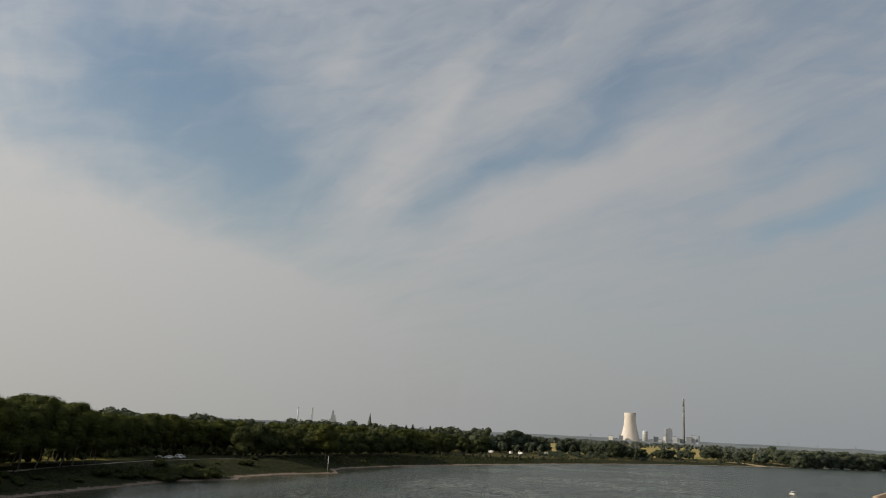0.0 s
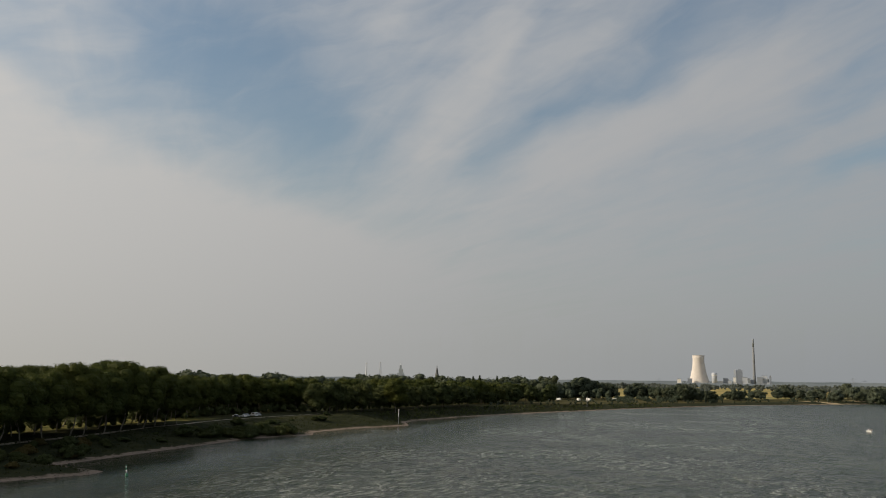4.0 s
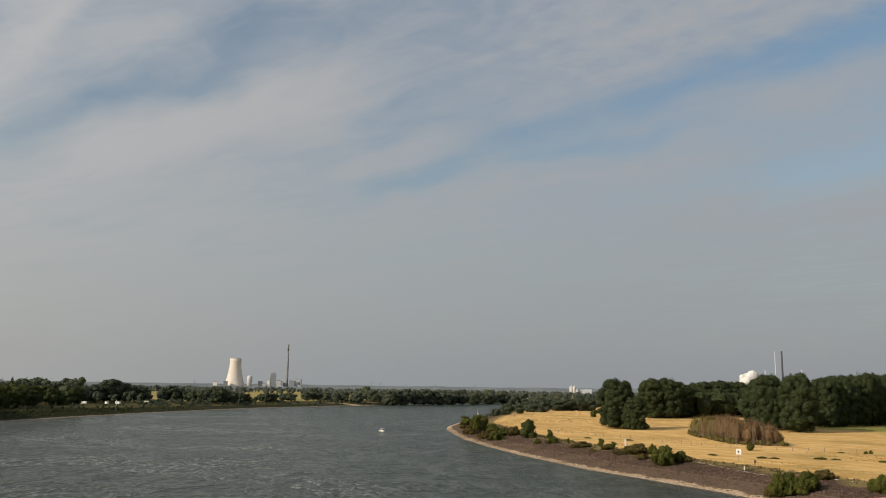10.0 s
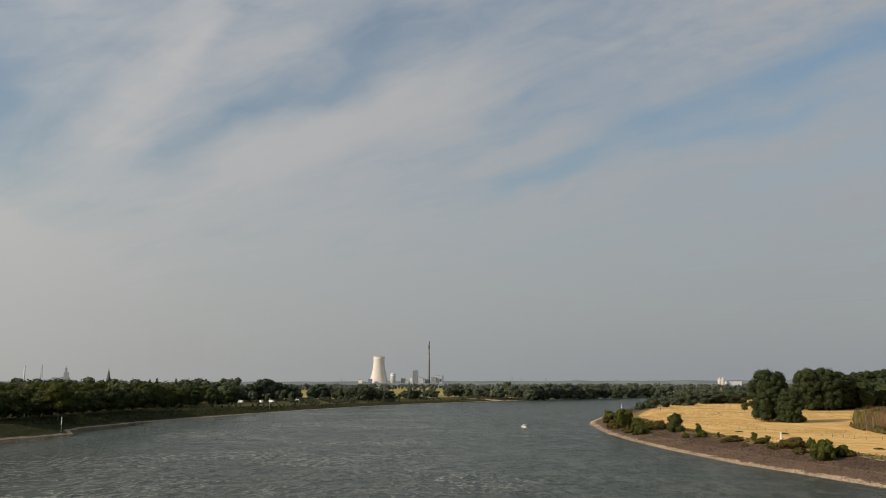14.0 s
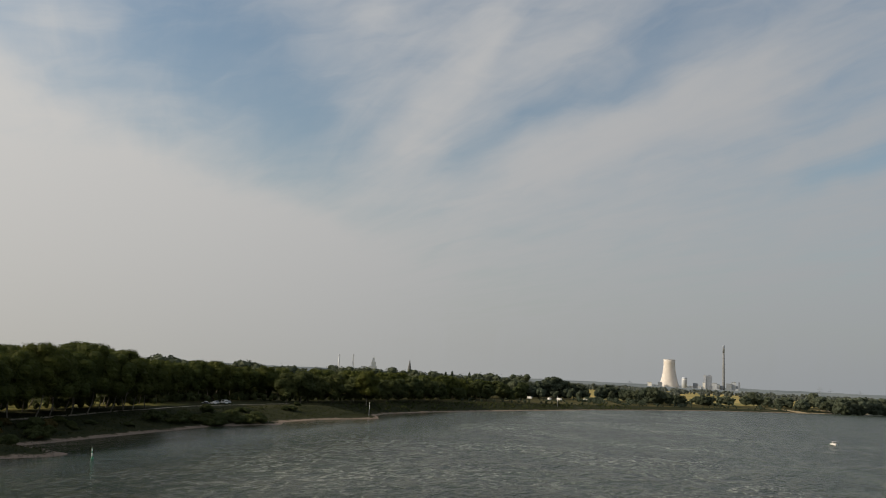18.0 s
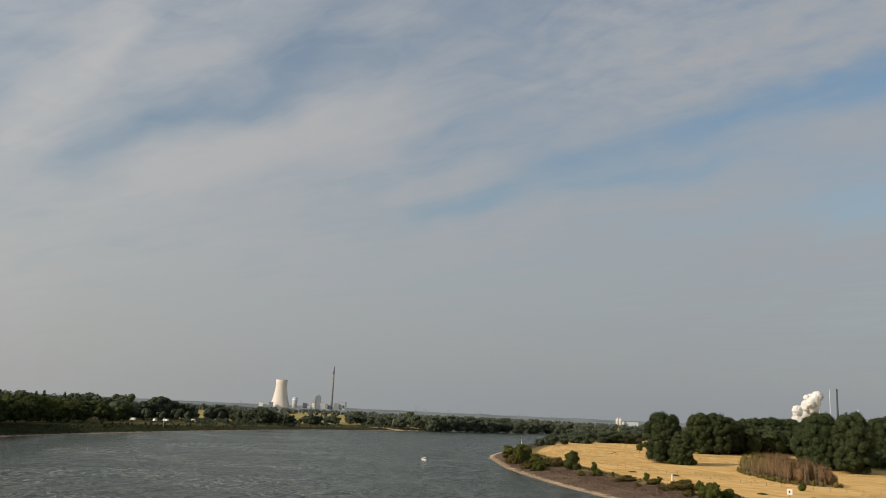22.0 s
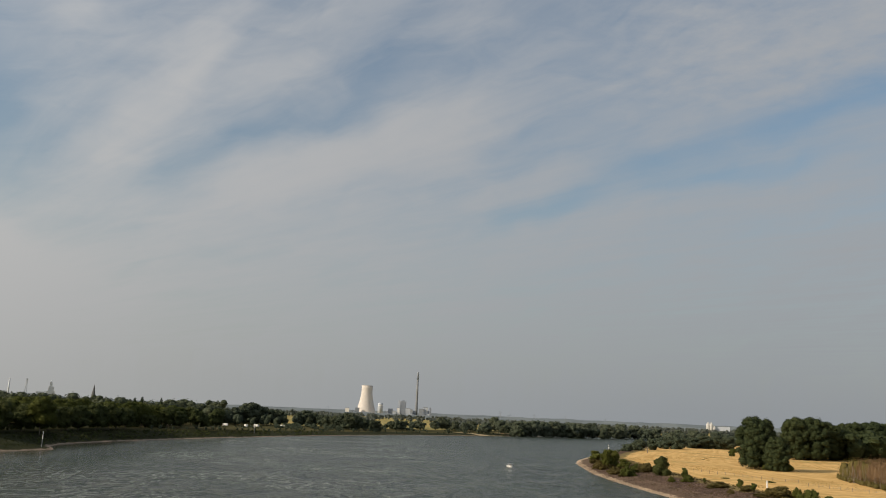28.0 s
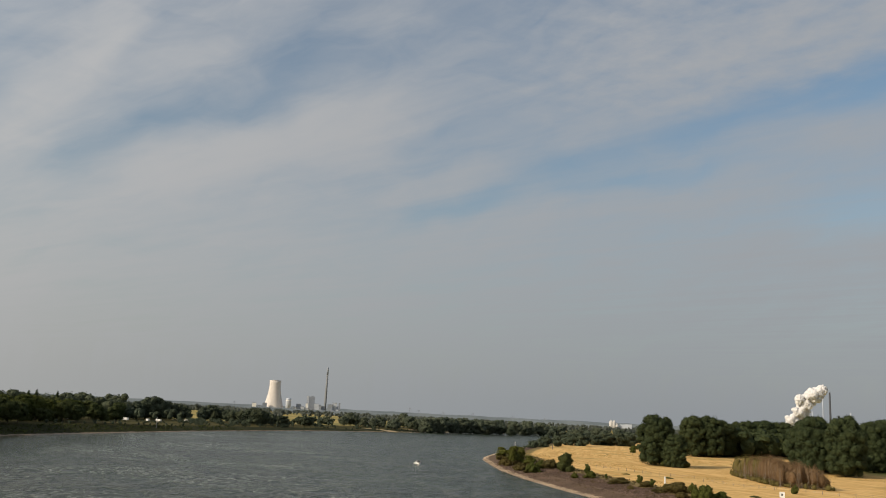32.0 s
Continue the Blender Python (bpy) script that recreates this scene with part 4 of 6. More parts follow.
    # trees on the far side of the point
    for k in range(24):
        az, dist = 15.8 + 0.38 * k + rng.uniform(-0.15, 0.15), 1440 + rng.uniform(-40, 120)
        plant("hazy", dist * math.sin(radians(az)), dist * math.cos(radians(az)), (24 + dist * math.tan(radians(rng.uniform(-0.16, 0.08))) - 4) / 14 * 1.1, tall=0.91, group="trees on the far bank", rng=rng)
    for x, y, s in ((262, 860, 0.7), (292, 900, 0.95), (300, 905, 1.0), (312, 915, 1.05), (324, 925, 1.0), (345, 950, 0.9), (362, 955, 0.85), (380, 960, 0.9), (396, 965, 0.95), (415, 980, 0.95), (436, 1000, 1.0), (455, 1020, 1.0), (478, 1040, 1.0)):
        plant("hazy", x, y, s, group="trees beyond the point", tall=0.8, sink=3.4 * s, rng=rng)


west_trees()
east_trees()
for family in KINDS.values():
    for ob in family:
        for piece in (*ob.children_recursive, ob):
            bpy.data.objects.remove(piece)


def low_trees(seed, count):
    rng = np.random.default_rng(seed)
    return [crown_arrays(rng, [(0, 0, 0.42, 0.30, 0.30, 0.42)] + [(rng.uniform(-0.28, 0.28), rng.uniform(-0.28, 0.28), rng.uniform(0.35, 0.8), 0.2, 0.2, 0.2) for _ in range(4)], 150, 0.06) for _ in range(count)]


def wood(name, seed, spots, leaf, label):
    """A far wood, whose trees cannot be counted: one object."""
    rng = np.random.default_rng(seed)
    shapes = low_trees(seed, 5)
    verts, faces, base = [], [], 0
    for x, y, height in spots:
        v, f = shapes[rng.integers(len(shapes))]
        a, w = rng.uniform(0, 6.28), height * rng.uniform(0.9, 1.3)
        c, s = math.cos(a), math.sin(a)
        verts.append(np.stack([x + w * (c * v[:, 0] - s * v[:, 1]), y + w * (s * v[:, 0] + c * v[:, 1]), ground_z(x, y) - 0.3 + height * v[:, 2]], 1))
        faces.append(f + base)
        base += len(v)
    return tagged(mesh_object(name, np.concatenate(verts), np.concatenate(faces), leaf), label, "woods", kind="stuff")


def far_woods():
    rng = random.Random(31)
    spots = []
    for x, y in along([(-290, 60), (-288, 320), (-266, 460), (-250, 560), (-225, 680), (-195, 790)], 9):
        for back in (0, 16, 34):
            spots.append((x - back + rng.uniform(-5, 5), y + rng.uniform(-5, 5), rng.uniform(15, 20) + back * 0.06))
    for x, y in along([(-203, 60), (-205, 160), (-209, 205), (-214, 257), (-218, 310)], 3.2):
        if rng.random() < 0.85:
            spots.append((x - 4 + rng.uniform(-6, 4), y + rng.uniform(-2, 2), rng.uniform(2.2, 5.6)))
        spots.append((x - 20 + rng.uniform(-6, 6), y, rng.uniform(1.6, 4.6)))
        spots.append((x - 66 + rng.uniform(-3, 3), y, rng.uniform(4.0, 7.5)))
    for x, y in along([(-226, 330), (-232, 400), (-214, 450), (-196, 560), (-178, 650), (-160, 700)], 4):
        spots.append((x + rng.uniform(-3, 3), y, rng.uniform(3.0, 6.0)))
    for x, y in along([(-238, 322), (-246, 370), (-244, 420), (-226, 450)], 2.6):
        for back in (0, 8, 18):
            spots.append((x - back + rng.uniform(-3, 3), y, rng.uniform(6.0, 11.0)))
    # low growth all over the slope beyond the second spit
    for x, y in along([(-161, 452), (-164, 478), (-152, 545), (-134, 602), (-110, 672), (-92, 715), (-72, 772), (-28, 866)], 1.1):
        back = rng.uniform(3, 26)
        spots.append((x - 0.9 * back, y + 0.35 * back + rng.uniform(-2, 2), rng.uniform(0.7, 2.4)))
    wood("bank_wood", 3, spots, LEAF_ROUND, "dense dark green wood behind the bank trees")
    spots = []
    for _ in range(420):
        az, dist = rng.uniform(-58, -9), rng.uniform(560, 1400)
        x, y = dist * math.sin(radians(az)), dist * math.cos(radians(az))
        if x < -240 - 0.0 * y or y > 900:
            spots.append((x, y, 19 + rng.uniform(-3, 3) + 4.5 * math.sin(az * 1.7) * math.sin(az * 0.61 + dist * 0.01) + (dist - 560) * 0.009))
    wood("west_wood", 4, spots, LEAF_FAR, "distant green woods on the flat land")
    spots, far = [], []
    for x, y in along([(-150, 640), (-126, 690), (-97, 757), (-55, 857), (9, 975), (96, 1081), (193, 1211), (339, 1449), (640, 1765)], 5, 7):
        if rng.random() < (0.5 if y < 850 else 0.35):
            spots.append((x + rng.uniform(-4, 4), y + rng.uniform(-3, 3), rng.uniform(1.2, 3.6)))
    for _ in range(900):
        az, deep = rng.uniform(-13.5, 8.0), rng.uniform(0, 1)
        if math.sin(az * 5.1 + deep * 3.0) + math.sin(az * 2.3 + 1.0) < (-0.5 if az < 1 else 0.6):
            continue
        dist = float(np.interp(az, [-13.5, -8, -3, 1, 5, 8], [745, 815, 885, 985, 1100, 1180])) + 4 + deep * 130
        spots.append((dist * math.sin(radians(az)), dist * math.cos(radians(az)), rng.uniform(0.7, 2.3) if az < -6.3 else rng.uniform(1.2, 3.0) + 3.2 * deep))
    for x, y in along([(-100, 900), (-10, 1060), (110, 1230), (300, 1530), (700, 1900), (1300, 2200)], 7, 60):
        for back in (0, 60, 140):
            px, py = x - back * 0.7 + rng.uniform(-12, 12), y + back * 0.7 + rng.uniform(-12, 12)
            az = math.degrees(math.atan2(px, py))
            gap = math.sin(az * 2.9 + 0.4) + math.sin(az * 1.7 + 1) + 0.4 * math.sin(az * 7.3) > 0.75
            if (not gap or 0.3 < az < 4.6) and rng.random() < (0.9 if az < 7 else 0.5) and not (0.7 < az < 1.2 or 2.3 < az < 2.6 or 3.5 < az < 4.0 or -5.7 < az < -5.1) and (not 0.3 < az < 4.6 or back == 0):
                (far if py > 1300 else spots).append((px, py, rng.uniform(7, 12) if 0.3 < az < 4.6 else rng.uniform(8, 12) + 5.5 * (0.5 + 0.5 * math.sin(az * 3.1) * math.sin(az * 1.3 + 2))))
    for x, y in along([(172, 640), (251, 842), (330, 960), (457, 1105), (640, 1240), (900, 1420)], 5, -9):
        for back in (0, 10, 22):
            if rng.random() < (0.5 if y > 900 else 0.14):
                (far if y > 1000 else spots).append((x + back + rng.uniform(-5, 5), y + rng.uniform(-5, 5), rng.uniform(1.5, 5.0) + 0.25 * back))
    for _ in range(1300):
        az, dist = rng.uniform(-14, 27), rng.uniform(1450, 3600)
        if dist < 2150 and (0.2 < az < 4.7 or -6.2 < az < -4.9):
            continue
        x, y = dist * math.sin(radians(az)), dist * math.cos(radians(az))
        west, east = bank_distances(np.array([x]), np.array([y]))
        if west[0] > 60 or east[0] > 40:
            far.append((x, y, rng.uniform(10, 15) + 6 * max(0, math.sin(az * 2.3 + dist * 0.003))))
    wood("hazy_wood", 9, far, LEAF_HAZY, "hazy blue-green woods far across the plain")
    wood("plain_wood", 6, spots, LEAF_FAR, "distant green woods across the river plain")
    spots = []
    for _ in range(150):
        az, dist = rng.uniform(28, 52), rng.uniform(720, 1000)
        spots.append((dist * math.sin(radians(az)), dist * math.cos(radians(az)), rng.uniform(22, 28)))
    # undergrowth along the edge of the wood
    for (a0, d0), (a1, d1) in (((27.2, 700), (33.4, 845)), ((36.9, 560), (41.2, 690)), ((41.2, 700), (44.2, 610)), ((44.2, 610), (52.0, 430))):
        for k in range(64):
            q = k / 63
            az, dist = radians(a0 + (a1 - a0) * q), d0 + (d1 - d0) * q + rng.uniform(2, 22)
            spots.append((dist * math.sin(az), dist * math.cos(az), rng.uniform(6, 13)))
    wood("east_wood", 7, spots, LEAF_POPLAR, "dense dark wood behind the meadow's poplars")


far_woods()


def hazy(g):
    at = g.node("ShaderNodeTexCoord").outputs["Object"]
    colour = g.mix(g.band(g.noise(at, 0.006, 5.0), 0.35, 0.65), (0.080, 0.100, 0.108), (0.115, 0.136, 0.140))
    # haze imitated by the bluish colour and a faint glow of the hills themselves
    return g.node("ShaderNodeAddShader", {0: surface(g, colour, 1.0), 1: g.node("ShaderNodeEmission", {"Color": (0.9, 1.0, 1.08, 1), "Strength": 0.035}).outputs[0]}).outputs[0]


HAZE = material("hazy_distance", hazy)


def backdrop():
    """Low wooded rises on the horizon, with some depth."""
    rng = np.random.default_rng(8)
    for dist, base, name in ((4850, 33, "backdrop"), (3900, 24, "backdrop")):
        verts, faces = [], []
        steps = 520
        ridge = np.zeros(steps + 1)
        for width, amount in ((90, 7), (30, 5), (8, 4), (2, 3)):
            knots = rng.uniform(-1, 1, steps // width + 3)
            ridge += amount * np.interp(np.arange(steps + 1) / width, np.arange(len(knots)), knots)
        for k in range(steps + 1):
            az = radians(-75 + 150 * k / steps)
            s, c = math.sin(az), math.cos(az)
            h = base + 0.5 * ridge[k]
            for q, z in ((dist - 60, 0), (dist - 30, h * 0.85), (dist, h), (dist + 60, 0)):
                verts.append((q * s, q * c, z))
        for k in range(steps):
            for j in range(3):
                faces.append((4 * k + j, 4 * k + 4 + j, 4 * k + 5 + j, 4 * k + 1 + j))
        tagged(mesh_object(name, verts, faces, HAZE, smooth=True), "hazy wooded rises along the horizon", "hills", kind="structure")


backdrop()


# ---- the brown thicket in the meadow ----
def thicket():
    rng = np.random.default_rng(14)
    ox, oy = 206.0, 335.0
    ob = thing("thicket", pose(ox, oy, ground_z(ox, oy) - 0.1, 0, 0, 0), "large dry brown willow thicket with pale stems in the meadow", "thicket")
    # its front edge towards the river, with the height that it has there
    front = np.array([(213, 378, 8.0), (203, 352, 11.4), (196, 325, 12.4), (191, 302, 12.0), (195, 296.5, 12.0), (201, 294, 10.5), (207.5, 292, 3.0)], float)
    steps = np.concatenate([[0], np.cumsum(np.hypot(*np.diff(front[:, :2], axis=0).T))])

    def spot(q):
        at = q * steps[-1]
        return [float(np.interp(at, steps, front[:, k])) for k in range(3)]

    brown, green = [], []
    for k in range(240):
        q, back = rng.uniform(0, 1), rng.uniform(1.0, 17)
        x, y, h = spot(q)
        h *= rng.uniform(0.66, 1.02) * (1 - 0.010 * back)
        s = rng.uniform(1.4, 2.6) * min(1, h / 7)
        far_end = q < 0.28 or (q < 0.5 and rng.uniform() < 0.35)
        (green if far_end else brown).append((x - ox + 0.9 * back * (1 - 0.75 * q ** 3), y - oy + (0.35 + 0.75 * q ** 3) * back, h * 0.5, s, s, h * 0.5))
    v, f = crown_arrays(rng, brown, 19000, 0.22, 0.62)
    # thin upright twigs over the whole mass
    n = 26000
    b = np.array(brown)[rng.integers(len(brown), size=n)]
    way = rng.normal(size=(n, 3))
    way /= np.linalg.norm(way, axis=1)[:, None]
    way[:, 2] = way[:, 2] * 0.75 + 0.2
    root = b[:, :3] + way * b[:, 3:] * rng.uniform(0.7, 1.0, (n, 1))
    root[:, 2] = np.maximum(root[:, 2] - 0.7, 0.1)
    tip = root + np.stack([rng.normal(0, 0.28, n), rng.normal(0, 0.28, n), rng.uniform(0.35, 1.0, n)], 1)
    a = rng.uniform(0, 6.28, n)
    side = np.stack([np.cos(a), np.sin(a), np.zeros(n)], 1) * rng.uniform(0.04, 0.10, (n, 1))
    tv = np.stack([root - side, root + side, tip + side * 0.5, tip - side * 0.5], 1).reshape(-1, 3)
    v, f = np.concatenate([v, tv]), np.concatenate([f, np.arange(4 * n).reshape(-1, 4) + len(v)])
    mesh_object("brown_crown", v, f, LEAF_DRY, ob, "withered brown twigs")
    v, f = crown_arrays(rng, green, 6500, 0.24, 0.72)
    mesh_object("green_crown", v, f, LEAF_WILT, ob, "olive green leaves")
    skirt = []
    for k in range(60):
        x, y, h = spot(rng.uniform(0, 1))
        r = rng.uniform(0.8, 1.7)
        skirt.append((x - ox + rng.uniform(-1.5, 2), y - oy + rng.uniform(-1.5, 1.5), 0.7, r, r, rng.uniform(0.8, 2.2)))
    v, f = crown_arrays(rng, skirt, 5000, 0.2, 0.75)
    mesh_object("undergrowth", v, f, LEAF_WILT, ob, "dull green undergrowth")
    for k in range(80):
        x, y, h = spot(rng.uniform(0.08, 0.93))
        p = Vector((x - ox + rng.uniform(-1.2, 1.5), y - oy + rng.uniform(-0.5, 0.5), 0))
        tip = p + Vector((rng.uniform(-0.8, 0.8), rng.uniform(-0.8, 0.8), h * rng.uniform(0.4, 0.72)))
        part("stem", bar(p, tip, 0.065, 5, None, 0.03), WOOD, ob)


thicket()


# ---- power station ----
def power_station():
    far = 4600
    deg = far * math.pi / 180
    z0 = 4.0
    tower = thing("cooling_tower", bearing(-0.38, far, z0), "pale concrete cooling tower of the distant power station", "cooling tower", "power station")
    rows = [(57.0, 0), (54.5, 9), (50.5, 24), (45, 45), (39, 68), (34.0, 92), (30.6, 114), (29.4, 130), (29.4, 146), (30.0, 160.5)]
    part("shell", lathe(rows + [(28.8, 160.5), (28.2, 130), (37.8, 68), (53, 9)], 64, cap=False), CONCRETE, tower, smooth=True)
    part("rim", lathe([(30.0, 158.6), (30.6, 158.6), (30.6, 160.8), (29.4, 160.8)], 64, cap=False), CONCRETE, tower)
    for k in range(36):
        u = 2 * math.pi * k / 36
        part("strut", bar((58.5 * math.cos(u), 58.5 * math.sin(u), -1), (55.5 * math.cos(u + 0.08), 55.5 * math.sin(u + 0.08), 8), 0.6), CONCRETE, tower)
    chim = thing("chimney", bearing(2.98, far, z0), "very tall slender grey concrete chimney", "chimney", "power station")
    part("shaft", lathe([(7.2, 0), (6.4, 60), (5.6, 130), (5.0, 205)], 32), CONCRETE_DARK, chim, smooth=True)
    part("top", lathe([(5.1, 205), (4.9, 243), (4.4, 245.5), (3.8, 245.5)], 32), CLADDING_DARK, chim, "darker band at the top", smooth=True)
    for z in (60, 120, 180):
        part("platform", lathe([(6.0, z), (7.0, z), (7.0, z + 1.4), (6.0, z + 1.4)], 32, cap=False), CLADDING_DARK, chim)
    silo = thing("storage_silo", bearing(0.57, far - 60, z0), "pale cylindrical silo with dark shaded roof", "silo", "power station")
    part("body", lathe([(13.5, 0), (13.5, 66), (12.5, 70), (6, 73)], 40), CLADDING, silo, smooth=True)
    part("band", lathe([(13.9, 58), (13.9, 61)], 40), WHITE, silo)
    boiler = thing("boiler_house", bearing(2.03, far, z0), "tall grey boiler house with pale stair tower", "building", "power station")
    part("body", box(30, 34, 86, (5, 0, 0)), CLADDING_DARK, boiler)
    part("stair_tower", box(11, 36, 89, (-15.6, 0, 0)), CLADDING, boiler, "pale cladding")
    part("roof_house", box(14, 20, 5, (6, 0, 86)), CLADDING_DARK, boiler)
    for k in range(5):
        part("window_band", box(24, 0.6, 2.2, (6, -17.2, 16 + 14 * k)), CLADDING_DARK, boiler)
    # lower plant buildings, conveyors and vessels round them
    lows = ((-1.62, 20, 26, WHITE), (-1.28, 16, 18, CLADDING), (-0.95, 22, 28, CLADDING_DARK), (0.98, 18, 20, CLADDING), (1.25, 24, 30, CLADDING_DARK), (1.5, 16, 22, CLADDING), (1.78, 12, 34, WHITE), (2.42, 26, 34, CLADDING), (2.62, 18, 30, WHITE), (2.82, 22, 26, CLADDING_DARK), (3.3, 26, 34, CLADDING_DARK), (3.58, 26, 40, CLADDING), (3.75, 14, 28, CLADDING_DARK))
    for k, (az, width, high, mat) in enumerate(lows):
        high *= 1.45
        hall = thing("plant_building", bearing(az, far - 90 + 13 * (k % 5), z0), "low grey works building beside the boiler house", "building", "power station")
        part("wall", box(width, 20, high), mat, hall)
        part("roof", box(width + 1.2, 21.2, 1.4, (0, 0, high)), CLADDING_DARK, hall)
        part("annex", box(width * 0.5, 8, high * 0.45, (width * 0.6, -12, 0)), mat, hall)
    stack = thing("exhaust_stack", bearing(3.92, far, z0), "short dark square stack", "chimney", "power station")
    part("shaft", box(9, 9, 56, (0, 0, 0), 0.6), CLADDING_DARK, stack)
    part("cap", box(7, 7, 4, (0, 0, 56), 0.4), STEEL, stack)
    bridge = thing("coal_conveyor", bearing(1.15, far - 40, z0), "sloping conveyor gallery on legs", "conveyor", "power station")
    part("gallery", bar((-26, 0, 12), (22, 0, 40), 2.6, 4), CLADDING, bridge)
    for x in (-14, 4, 16):
        part("leg", bar((x, 0, -1), (x, 0, 18.5 + 0.585 * x), 0.8, 4), STEEL, bridge)


power_station()


def far_industry():
    # works on the west horizon
    # the haze in front of these works is put into their pale colour
    pale = plain("hazy_cladding", (0.46, 0.50, 0.54), (0.54, 0.58, 0.62), 0.05, 0.9, bump=0.02)
    d, z0 = 4500, 5.0
    def stack(az, top, r, mat, label, dist, group):
        ob = thing("chimney", bearing(az, dist, 4), label, "chimney", group)
        high = 24 + dist * math.tan(radians(top)) - 4
        part("shaft", lathe([(r * 1.35, 0), (r, high * 0.96)], 20), mat, ob, smooth=True)
        part("tip", lathe([(r, high * 0.96), (r * 0.98, high), (r * 0.6, high)], 20), mat, ob, smooth=True)
        return ob
    stack(-22.3, 1.05, 3.2, pale, "pale chimney of a distant steelworks", d, "distant works")
    mast = thing("flare_mast", bearing(-21.36, d, z0), "hazy lattice mast of a distant works", "mast", "distant works")
    for k in range(4):
        u = math.pi / 4 + math.pi / 2 * k
        part("leg", bar((9 * math.cos(u), 9 * math.sin(u), -1), (2.2 * math.cos(u), 2.2 * math.sin(u), 108), 1.2, 5), pale, mast)
    for z in range(10, 100, 12):
        r = 9 - 0.068 * z
        part("brace", bar((-r * 0.7, -r * 0.7, z), (r * 0.7, -r * 0.7, z + 10), 0.7, 4), pale, mast)
    part("house", box(26, 12, 30, (-4, 0, 0)), pale, mast)
    furnace = thing("blast_furnace", bearing(-20.0, d, z0), "hazy stepped tower of a distant works", "tower", "distant works")
    part("base", box(40, 24, 50), pale, furnace)
    part("middle", box(24, 18, 22, (2, 0, 50)), pale, furnace)
    part("head", box(11, 12, 20, (0, 0, 72)), pale, furnace)
    part("spire", bar((0, 0, 92), (0, 0, 102), 1.4, 6), pale, furnace)
    for az, w, h in ((-21.0, 40, 34), (-20.6, 30, 44), (-19.4, 30, 26)):
        hall = thing("works_hall", bearing(az, d + 40, z0), "hazy hall of a distant works", "building", "distant works")
        part("wall", box(w, 24, h), pale, hall)
        part("roof", box(w + 2, 26, 2, (0, 0, h)), CLADDING_DARK, hall)
    # grain silos across the plain
    e = 3300
    for az, r, top in ((21.95, 5.6, 0.27), (22.14, 5.6, 0.27), (22.32, 5.0, 0.06)):
        ob = thing("grain_silo", bearing(az, e, 4), "pale round grain silo", "silo", "grain silos")
        h = 20 + e * math.tan(radians(top))
        part("body", lathe([(r * 1.25, 0), (r * 1.25, h - 3), (r * 0.9, h - 1), (2, h)], 28), GRAIN, ob, smooth=True)
        part("headhouse", box(5, 5, 4, (0, 0, h)), GRAIN, ob)
    for az, w, h in ((22.7, 22, 24), (23.05, 26, 25), (22.5, 18, 15)):
        ob = thing("grain_store", bearing(az, e + 20, 4), "pale flat-roofed store beside the silos", "building", "grain silos")
        part("wall", box(w, 18, h), CLADDING, ob)
        part("roof", box(w + 1, 19, 1.2, (0, 0, h)), CLADDING, ob)
        for k in range(3):
            part("door", box(4, 0.5, 6, (-w / 2 + 5 + k * 6, -9.2, 0)), CLADDING_DARK, ob)
    # works behind the wood
    s = 3800
    stack(34.76, 2.63, 1.5, CLADDING, "tall slim pale chimney behind the wood", s, "works behind the wood")
    stack(35.16, 2.66, 3.3, SOOTY, "tall dark grey chimney behind the wood", s, "works behind the wood")
    stack(34.15, 1.48, 1.8, CLADDING, "short white chimney behind the wood", s, "works behind the wood")
    stack(36.28, 1.47, 2.2, CLADDING, "short white chimney behind the wood", s, "works behind the wood")
    stack(35.62, 1.28, 4.2, SOOTY, "short grey stack behind the wood", s, "works behind the wood")
    hall = thing("works_hall", bearing(34.2, s - 40, 4), "large grey works hall behind the wood", "building", "works behind the wood")
    part("wall", box(190, 40, 56), CLADDING, hall)
    part("roof", box(194, 44, 3, (0, 0, 56)), CLADDING_DARK, hall)
    tall = thing("office_tower", bearing(45.0, 1500, 4), "beige tower with a white overhanging top storey", "building", "")
    part("body", box(18, 16, 49.0), BEIGE, tall)
    part("top_storey", box(25.5, 22, 2.8, (0, 0, 49.0), 0.2), BEIGE_PALE, tall, "white overhanging storey")
    for k in range(6):
        part("window_band", box(16, 0.4, 0.9, (0, -8.1, 30 + 3.3 * k)), CLADDING_DARK, tall)
    low = thing("low_block", bearing(11.0, 1750, 4), "white low block among distant trees", "building", "")
    part("wall", box(26, 12, 17), WHITE, low)
    part("roof", box(27, 13, 0.8, (0, 0, 17)), SLATE, low)
    for k in range(6):
        part("window", box(2.4, 0.3, 2.0, (-10 + 4 * k, -6.05, 10)), GLASS, low)
    church = thing("church", bearing(-17.55, 1800, 5), "dark church with a tall pointed spire", "church", "")
    part("tower", box(5.4, 5.4, 26), BRICK, church)
    part("spire", lathe([(4.4, 26), (2.9, 33), (1.3, 42), (0.25, 48.5)], 8), SLATE, church, "slate spire")
    part("nave", box(11, 24, 15, (3, 14, 0)), BRICK, church)
    bm = bmesh.new()
    c = [bm.verts.new(p) for p in ((-3, 2, 15), (9, 2, 15), (3, 2, 22), (-3, 26, 15), (9, 26, 15), (3, 26, 22))]
    for f in ((0, 1, 2), (3, 5, 4), (0, 2, 5, 3), (1, 4, 5, 2), (0, 3, 4, 1)):
        bm.faces.new([c[i] for i in f])
    part("roof", bm, SLATE, church)
